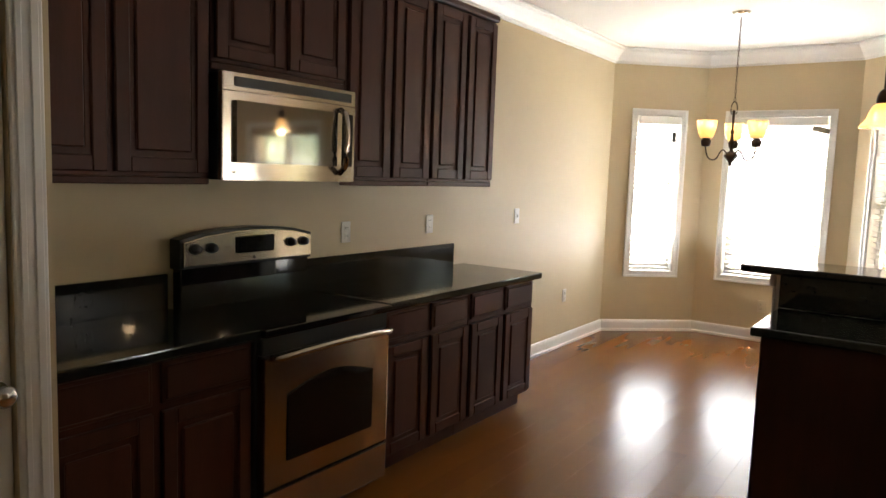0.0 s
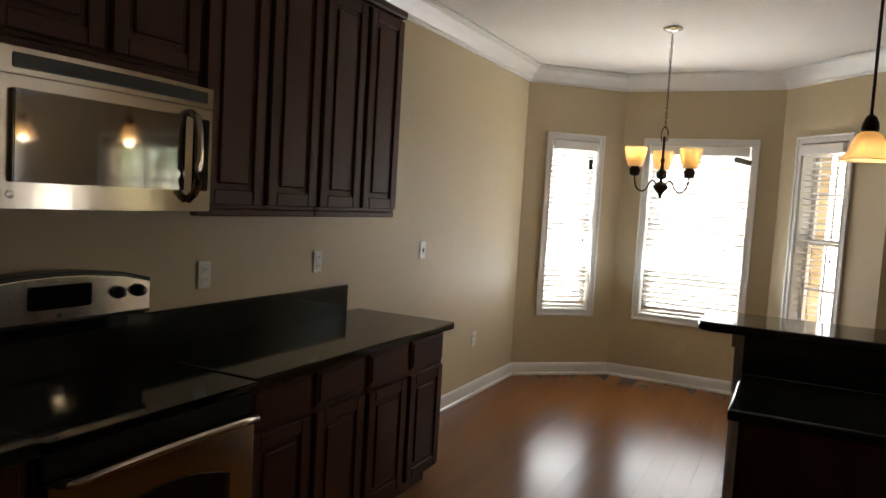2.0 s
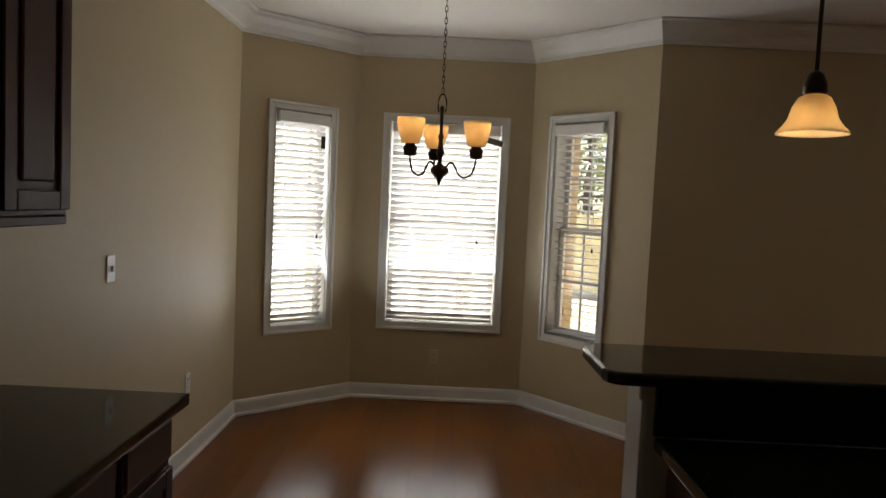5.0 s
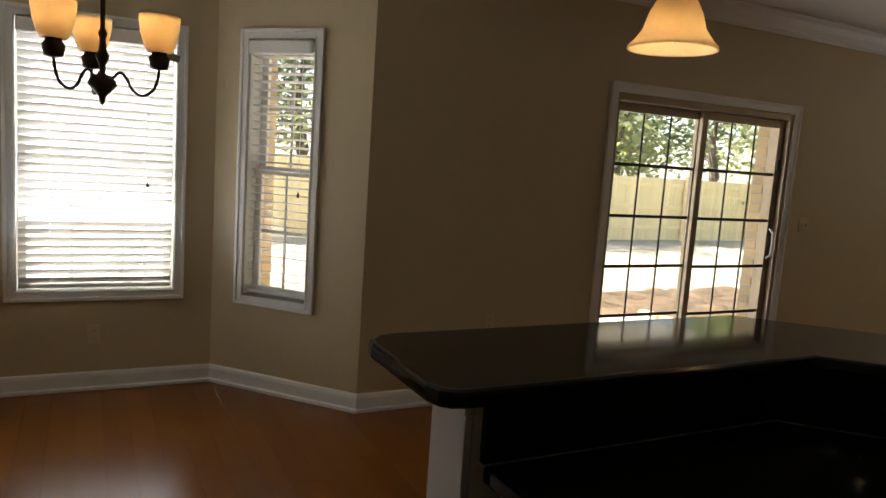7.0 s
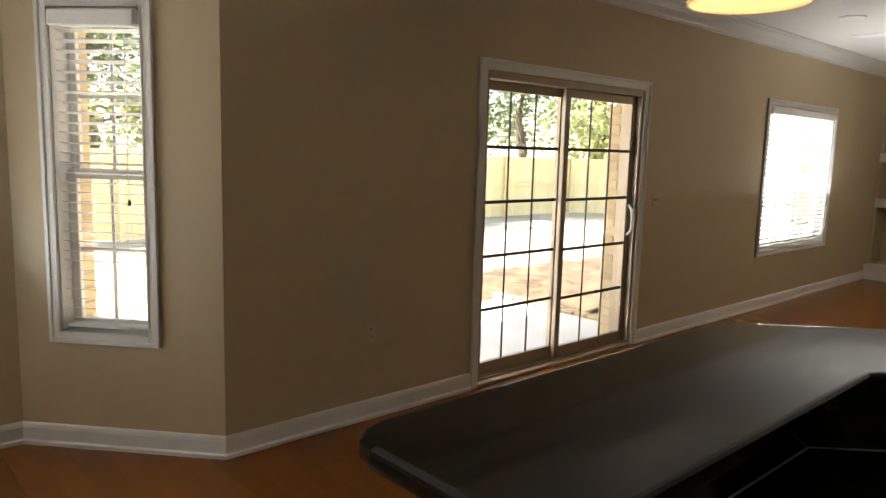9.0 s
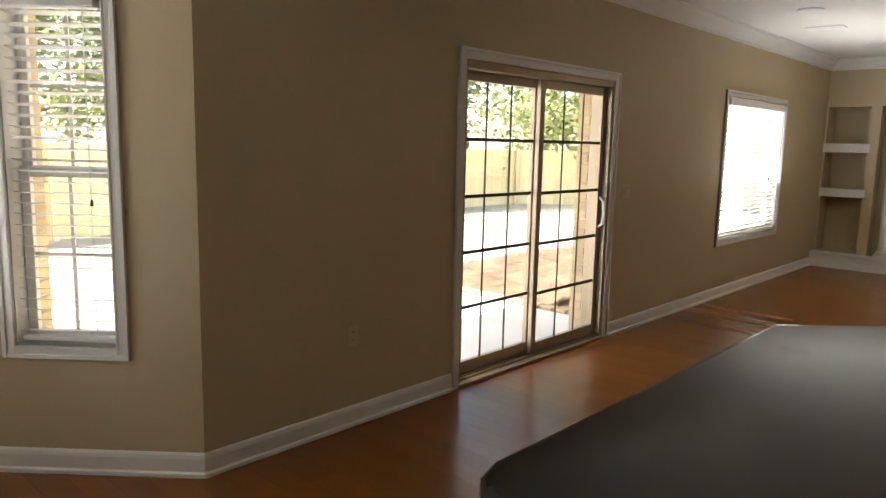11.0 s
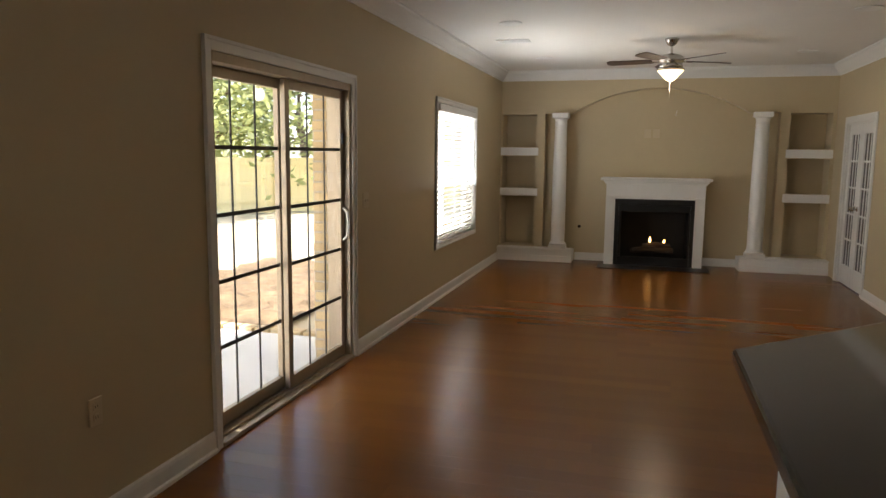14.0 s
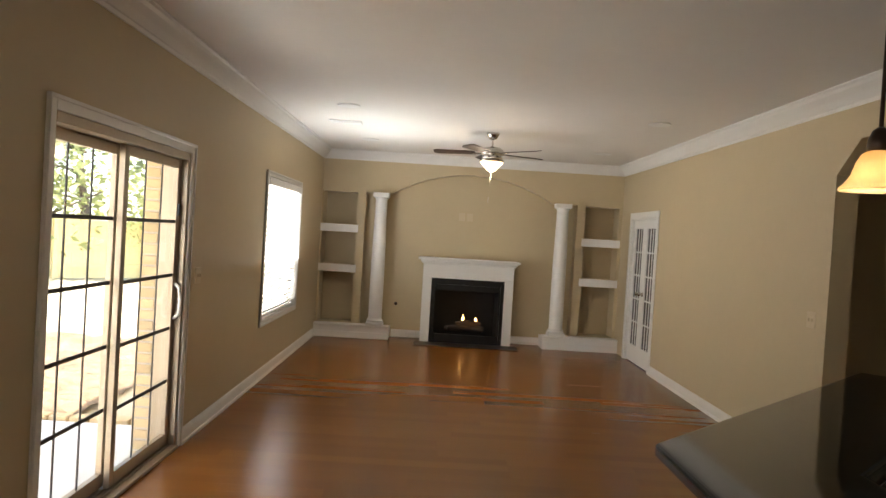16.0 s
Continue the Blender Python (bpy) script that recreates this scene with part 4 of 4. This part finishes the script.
    bm = box(11.608, -2.90, 1.151, X0 + 0.199, -1.535, 1.175, 0.004)
    box(11.58, -2.92, 1.1755, X0 + 0.199, -1.515, 1.205, 0.009, bm)
    box(11.53, -2.955, 1.2055, X0 + 0.199, -1.48, 1.238, 0.006, bm)
    part("mantel_shelf", bm, TRIM, m)
    bm = box(11.618, -1.685, 0.0, 11.629, -1.66, 0.97, 0.002)
    box(11.618, -2.775, 0.0, 11.629, -2.75, 0.97, 0.002, bm)
    box(11.618, -2.75, 0.946, 11.629, -1.685, 0.97, 0.002, bm)
    part("inner_trim", bm, TRIM, m)
    bm = box(11.65, -1.74, 0.0, X0 + 0.199, -1.661, 0.945)
    box(11.65, -2.774, 0.0, X0 + 0.199, -2.70, 0.945, 0, bm)
    box(11.65, -2.70, 0.87, X0 + 0.199, -1.74, 0.945, 0, bm)
    part("slate_surround", bm, BLACK, m, "black stone surround")
    bm = box(12.37, -2.70, 0.0, 12.4, -1.74, 0.9)
    box(11.67, -1.76, 0.0, 12.37, -1.741, 0.9, 0, bm)
    box(11.67, -2.699, 0.0, 12.37, -2.68, 0.9, 0, bm)
    box(11.67, -2.68, 0.0, 12.37, -1.76, 0.03, 0, bm)
    box(11.67, -2.68, 0.86, 12.37, -1.76, 0.88, 0, bm)
    part("firebox", bm, SOOT, m, "sooty black firebox")
    part("louvre", box(11.66, -2.68, 0.77, 11.68, -1.76, 0.859, 0.004), BLACK, m)
    part("louvre", box(11.66, -2.68, 0.031, 11.68, -1.76, 0.13, 0.004), BLACK, m)
    for i, (y0_, y1_, z) in enumerate(((-2.50, -1.95, 0.20), (-2.45, -2.08, 0.26), (-2.35, -1.92, 0.18))):
        part("log", tube([(11.85 + 0.06 * i, y0_, z), (11.87, (y0_ + y1_) / 2, z + 0.02), (11.83 + 0.05 * i, y1_, z)], [0.04, 0.05, 0.038], 9), LOG, m)
    for y, h in ((-2.18, 0.095), (-2.37, 0.06)):
        part("flame", lathe([(0.0, 0), (0.016, 0.02), (0.018, 0.035), (0.010, h * 0.7), (0, h)], 10, None, (11.79, y, 0.32)), FLAME, m, "small orange gas flame", True)
    tagged(obj("hearth_slab", box(11.27, -2.96, 0.0, 11.617, -1.48, 0.012, 0.003), BLACK), "flat black stone hearth slab on the floor", "hearth", kind="structure")
    pl = thing("cable_plate", "pair of blank plates above the mantel, white toned down for shade", "wall plate", pose(X0 + 0.199, -2.14, 1.86, 0, 0, -90))
    for x in (-0.06, 0.06):
        part("plate", box(x - 0.045, -0.006, -0.06, x + 0.045, -0.0005, 0.06, 0.003), SHADED_PLATE, pl)
    gv = thing("gas_valve", "small brass gas key valve on the wall", "valve", pose(X0 + 0.199, -1.165, 0.50, 0, -90, 0))
    part("escutcheon", lathe([(0.025, 0), (0.024, 0.006), (0.008, 0.009), (0.008, 0.015), (0, 0.015)], 16), BRONZE, gv)
    sd = thing("speaker_wire", "short loose speaker wire hanging from the wall", "wire", pose(X0 + 0.199, -2.46, 2.15))
    part("wire", tube([(0, 0, 0.03), (-0.02, 0, 0.02), (-0.03, 0.004, -0.01), (-0.02, 0.01, -0.04), (-0.03, 0.004, -0.05)], 0.004, 6), PLATE, sd)


fireplace_wall()


def french_doors():
    x0, x1 = FD
    t = thing("door_3", "pair of white glazed french doors, closed", "door", pose(x0, SOUTH, 0), kind="structure")
    w, h = x1 - x0, 1.96
    bm = bmesh.new()
    for a, b, z0, z1 in ((-0.08, 0, 0, h + 0.08), (w, w + 0.08, 0, h + 0.08), (0, w, h, h + 0.08)):
        box(a, 0.0005, z0, b, 0.018, z1, 0.004, bm)
    part("casing", bm, TRIM, t)
    bm = box(0, -T, 0, 0.02, 0, h)
    box(w - 0.02, -T, 0, w, 0, h, 0, bm)
    box(0.02, -T, h - 0.02, w - 0.02, 0, h, 0, bm)
    part("jamb", bm, TRIM, t)
    for a, b in ((0.023, w / 2 - 0.002), (w / 2 + 0.002, w - 0.023)):
        st = 0.10
        bm = box(a, -0.06, 0.01, a + st, -0.02, h - 0.023, 0.003)
        box(b - st, -0.06, 0.01, b, -0.02, h - 0.023, 0.003, bm)
        box(a + st, -0.06, 0.01, b - st, -0.02, 0.24, 0.003, bm)
        box(a + st, -0.06, h - 0.14, b - st, -0.02, h - 0.023, 0.003, bm)
        leaf = part("door_leaf", bm, TRIM, t)
        for i in range(1, 5):
            z = 0.24 + (h - 0.38) * i / 5
            part("muntin", box(a + st, -0.052, z - 0.011, b - st, -0.028, z + 0.011, 0.003), TRIM, leaf)
        for i in (1, 2):
            x = a + st + (b - a - 2 * st) * i / 3
            part("muntin", box(x - 0.010, -0.051, 0.24, x + 0.010, -0.029, h - 0.14, 0.003), TRIM, leaf)
        # Pane colour carries the darkness of the room behind.
        part("pane", box(a + st, -0.042, 0.24, b - st, -0.038, h - 0.14), DARKPANE, leaf, "reflecting glass coloured dark for the unlit room behind")
        xk = b - 0.05 if a < 0.1 else a + 0.05
        part("door_knob", lathe([(0.028, 0), (0.028, 0.006), (0.011, 0.01), (0.011, 0.03), (0.026, 0.042), (0.028, 0.055), (0.018, 0.066), (0, 0.068)], 18), CHROME, leaf, "satin nickel knob", True, at=pose(xk, -0.02, 0.95, -90, 0, 0))
    tagged(obj("wall_study", box(x0 - 0.3, SOUTH - 1.2, -0.1, x1 + 0.3, SOUTH - 1.1, CEIL), WALL), "plain wall of the dark room beyond", "wall", kind="structure")


french_doors()
hd = thing("door_4", "brown stained hall door, closed", "door", pose(5.25, -6.198, 0), kind="structure")
part("door_leaf", box(0, 0.001, 0.01, 0.82, 0.036, 2.03, 0.003), HALLDOOR, hd)
for x in (0.11, 0.47):
    for z0, z1 in ((0.2, 0.85), (1.0, 1.85)):
        part("panel", box(x, 0.0365, z0, x + 0.24, 0.046, z1, 0.006), HALLDOOR, hd)
bm = box(-0.09, 0.001, 0, -0.002, 0.02, 2.13, 0.003)
box(0.822, 0.001, 0, 0.91, 0.02, 2.13, 0.003, bm)
box(-0.002, 0.001, 2.04, 0.822, 0.02, 2.13, 0.003, bm)
part("casing", bm, TRIM, hd)
part("door_knob", lathe([(0.028, 0), (0.011, 0.01), (0.011, 0.03), (0.028, 0.045), (0.018, 0.066), (0, 0.068)], 16), BRONZE, hd, "", True, at=pose(0.75, 0.036, 0.95, -90, 0, 0))


# ---------- yard ----------
tagged(obj("ground", box(-300, 0.3, -0.5, 300, 600, -0.16), GRASS), "dry sunlit lawn of straw-coloured grass", "ground", kind="structure")
tagged(obj("ground_below", box(-300, -300, -0.6, 300, 0.3, -0.2), GRASS), "dry lawn around the house", "ground", kind="structure")
tagged(obj("patio", box(3.0, T + 0.03, -0.4, 6.85, 2.05, -0.05, 0.01), CONCRETE), "pale concrete patio slab outside the sliding door", "patio", kind="structure")
bm = bmesh.new()
for i in range(42):
    for j in range(18):
        bm.verts.new((5.4 + i * 0.14, 1.2 + j * 0.14 + (0.9 if i < 11 else 0.0), -0.15 + 0.07 * noise.noise(Vector((i * 0.5, j * 0.5, 1))) + 0.05))
bm.verts.ensure_lookup_table()
for i in range(41):
    for j in range(17):
        a = i * 18 + j
        bm.faces.new((bm.verts[a], bm.verts[a + 18], bm.verts[a + 19], bm.verts[a + 1]))
tagged(obj("mulch_bed", bm, MULCH), "brown pine straw mulch bed beside the patio", "mulch", kind="stuff")
bm = bmesh.new()
for i in range(1600):
    x, y = random.uniform(6.9, 11), random.uniform(1.2, 3.5)
    a, l = random.uniform(0, 6.3), random.uniform(0.06, 0.16)
    c, s, z = math.cos(a) * l, math.sin(a) * l, random.uniform(-0.10, -0.02)
    q = [bm.verts.new((x - c - s * 0.05, y - s + c * 0.05, z)), bm.verts.new((x + c, y + s, z + random.uniform(-0.02, 0.05))), bm.verts.new((x - c + s * 0.05, y - s - c * 0.05, z))]
    bm.faces.new(q)
tagged(obj("pine_straw", bm, MULCH), "scattered loose brown pine straw", "mulch", kind="stuff")
for i in range(12):
    o = obj("edging_brick", box(-0.06, -0.07, -0.1, 0.06, 0.07, 0.06, 0.008), BRICK, at=pose(6.0 + 0.4 * i, 2.62, -0.10, 0, 0, random.uniform(-3, 3))) if i == 0 else new("edging_brick", bpy.data.objects["edging_brick"].data)
    o.matrix_basis = pose(6.92, 0.36 + 0.16 * i, -0.08, 0, 0, random.uniform(-3, 3))
    tagged(o, "weathered brick edging along the mulch bed", "brick", "edging bricks")


def fence(points, label):
    for (ax, ay), (bx, by) in zip(points, points[1:]):
        d = Vector((bx - ax, by - ay))
        n = int(d.length / 0.145)
        ang = math.degrees(math.atan2(d.y, d.x))
        f = thing("fence", label, "fence", pose(ax, ay, -0.16, 0, 0, ang))
        first = None
        for i in range(n):
            at = pose(i * 0.145 + 0.07, random.uniform(-0.004, 0.004), random.uniform(-0.004, 0.004), 0, random.uniform(-0.15, 0.15), 0)
            if first is None:
                first = part("board", prism([(-0.0718, -0.01), (0.0718, -0.01), (0.0718, 0.01), (-0.0718, 0.01)], 0.02, 1.56), FENCE, f, at=at)
            else:
                o = new("board", first.data)
                o.parent, o.matrix_basis = f, at
        for z in (0.3, 0.8, 1.35):
            part("rail", box(0, -0.05, z, d.length, -0.012, z + 0.09, 0.003), FENCE, f)
        for i in range(int(d.length / 2.4) + 1):
            part("post", box(i * 2.4, -0.14, 0, i * 2.4 + 0.09, -0.051, 1.6, 0.004), FENCE, f)


fence([(-2, 9.4), (17.6, 9.6)], "new pale yellow pine board privacy fence")
fence([(17.6, 9.6), (24.5, 3.6)], "pale pine privacy fence turning along the yard")


def tree(x, y, h, spread, leaf, leaves, seed, label, low=0.3):
    rnd = random.Random(seed)
    t = thing("tree", label, "tree", pose(x, y, -0.16), "trees behind the fence")
    pts = [(rnd.uniform(-0.1, 0.1) * i, rnd.uniform(-0.1, 0.1) * i, h * 0.75 * i / 5) for i in range(6)]
    bm = tube(pts, [0.20 - 0.028 * i for i in range(6)], 9)
    tips = []
    for i in range(11):
        f = rnd.uniform(low, 1.0)
        z = h * 0.75 * f
        a, l = rnd.uniform(0, 6.28), spread * rnd.uniform(0.5, 1.0) * (1.15 - 0.6 * f)
        e = (math.cos(a) * l, math.sin(a) * l, z + l * rnd.uniform(0.2, 0.7))
        mid = (e[0] * 0.5, e[1] * 0.5, z + (e[2] - z) * 0.35)
        tube([(0, 0, z), mid, e], [0.06, 0.04, 0.012], 6, bm)
        tips += [Vector(mid), Vector(e), (Vector(mid) + Vector(e)) / 2]
    part("trunk", bm, BARK, t)
    tips.append(Vector((0, 0, h * 0.85)))
    verts, faces = [], []
    for i in range(leaves):
        c = rnd.choice(tips)
        p = c + Vector((rnd.gauss(0, 1), rnd.gauss(0, 1), rnd.gauss(0, 0.8))) * spread * 0.20
        s = rnd.uniform(0.07, 0.16)
        u = Vector((rnd.uniform(-1, 1), rnd.uniform(-1, 1), rnd.uniform(-0.6, 0.6))).normalized() * s
        w = u.cross(Vector((rnd.uniform(-1, 1), rnd.uniform(-1, 1), rnd.uniform(-1, 1)))).normalized() * s * 0.5
        k0 = len(verts)
        verts += [p - u, p + w, p + u, p - w]
        faces.append((k0, k0 + 1, k0 + 2, k0 + 3))
    me = bpy.data.meshes.new("crown")
    me.from_pydata(verts, [], faces)
    me.materials.append(leaf)
    o = new("crown", me)
    o.parent = t
    return t


g1 = tree(5, 14, 7.5, 3.2, LEAF, 6000, 1, "spring green broadleaf tree behind the fence", 0.15)
g2 = tree(12, 15, 10, 3.0, LEAFDARK, 5000, 2, "tall dark green pine behind the fence", 0.25)
for i, (x, y, s, a) in enumerate(((0.5, 16, 1.15, 40), (9, 13.5, 0.95, 130), (15.5, 13, 1.05, 250), (20, 10.5, 1.1, 80), (25, 14, 1.3, 200), (-5, 14, 1.0, 300), (22, 5.5, 0.8, 10), (29, 8, 1.2, 160))):
    o = copy_thing(g1 if i % 3 != 1 else g2, pose(x, y, -0.16, 0, 0, a))
    o.scale = (s, s, s)
for i, (x, y, a) in enumerate(((2, 22, 10), (8, 21, 90), (14, 22, 200), (20, 20, 300), (27, 20, 50), (33, 14, 120), (-4, 22, 0), (36, 7, 33))):
    o = copy_thing(g2, pose(x, y, -0.16, 0, 0, a))
    o.scale = (1.4, 1.4, 1.1)

# brick veneer beside the sliding door and at the bay
veneer = thing("brick_veneer", "tan brick reveal outside the sliding door", "brick wall", pose(SLIDER[1] - 0.02, T + 0.021, -0.1), kind="structure")
part("mortar_bed", box(0.006, 0.0, 0.0, 0.10, 0.118, 2.7), MORTAR, veneer)
first = None
for i in range(36):
    at = pose(random.uniform(-0.003, 0.003), 0.0 if i % 2 else 0.01, i * 0.075)
    if first is None:
        first = part("brick", box(0.0, 0.0, 0.005, 0.10, 0.11, 0.066, 0.004), BRICK, veneer, at=at)
    else:
        o = new("brick", first.data)
        o.parent, o.matrix_basis = veneer, at
for side in (W3[0] + CS - 0.105, W3[1] - CS + 0.005):
    reveal = thing("brick_veneer", "tan brick reveal outside the angled bay window", "brick wall", M3 @ pose(side, T + 0.021, 0.4), kind="structure")
    part("mortar_bed", box(0.006, 0.0, 0.0, 0.094, 0.118, 1.9), MORTAR, reveal)
    for i in range(25):
        o = new("brick", first.data)
        o.parent, o.matrix_basis = reveal, pose(random.uniform(-0.003, 0.003), 0.0 if i % 2 else 0.01, i * 0.075)
# Out of view: added and sized to keep the sun off the patio.
tagged(obj("porch_roof", box(3.45, T + 0.03, 2.62, 8.0, 3.0, 2.8, 0.01), TRIM), "unseen white roof slab added to shade the patio", "roof", kind="structure")

# ---------- wood floor, last ----------
tagged(obj("floor", prism([(-0.05, -7.5), (12.5, -7.5), (12.5, 0.1), (2.78, 0.1), (2.09, 0.9), (0.65, 0.9), (-0.05, 0.25)], -0.12, -0.008), GAP), "dark subfloor under cherry wood planks", "floor", kind="structure")
floor = bpy.data.objects["floor"]
PW = 0.127
shared = {}
rest_v, rest_f = [], []


def bay_limit(x):
    if x < B[0]:
        return A[1] + x * (B[1] - A[1]) / B[0]
    if x < C[0]:
        return C[1]
    if x < D[0]:
        return C[1] - (x - C[0]) * C[1] / (D[0] - C[0])
    return 0.02


for i in range(int(12.4 / PW)):
    x = i * PW + PW / 2
    top = max(bay_limit(x - PW / 2), bay_limit(x + PW / 2), bay_limit(x)) + 0.03
    y = -7.5 + random.uniform(0, 1.2)
    a = -7.5
    south = -7.45 if x < 4.4 else (-6.2 if x < 7.7 else SOUTH)
    while a < top:
        b = min(y, top)
        if b > south and b - a > 0.02:
            lo = max(a, south)
            L = round((b - lo) / 0.05) * 0.05
            if x < 6.2 and lo > -4.6 and len(shared.get("all", [])) < 300 and L > 0.1:
                if L not in shared:
                    shared[L] = None
                    o = obj("plank", box(-PW / 2 + 0.0003, -L / 2, -0.0075, PW / 2 - 0.0003, L / 2, 0.0), FLOOR, floor)
                    shared[L] = o.data
                else:
                    o = new("plank", shared[L])
                    o.parent = floor
                o.matrix_basis = pose(x, (lo + b) / 2, 0)
                o.scale = (1, (b - lo) / L, 1)
                shared.setdefault("all", []).append(o)
            else:
                q = len(rest_v)
                g = 0.0
                x0_, x1_ = x - PW / 2 + g, x + PW / 2 - g
                rest_v += [(x0_, lo, 0), (x1_, lo, 0), (x1_, b, 0), (x0_, b, 0), (x0_, lo, -0.0075), (x1_, lo, -0.0075), (x1_, b, -0.0075), (x0_, b, -0.0075)]
                rest_f += [(q, q + 1, q + 2, q + 3), (q + 4, q + 5, q + 1, q), (q + 5, q + 6, q + 2, q + 1), (q + 6, q + 7, q + 3, q + 2), (q + 7, q + 4, q, q + 3)]
        a = b
        y = a + random.uniform(0.7, 1.5)
me = bpy.data.meshes.new("planking")
me.from_pydata(rest_v, [], rest_f)
me.materials.append(FLOOR)
o = new("planking", me)
o.parent = floor
tagged(o, "cherry wood planks farther off", kind="stuff")
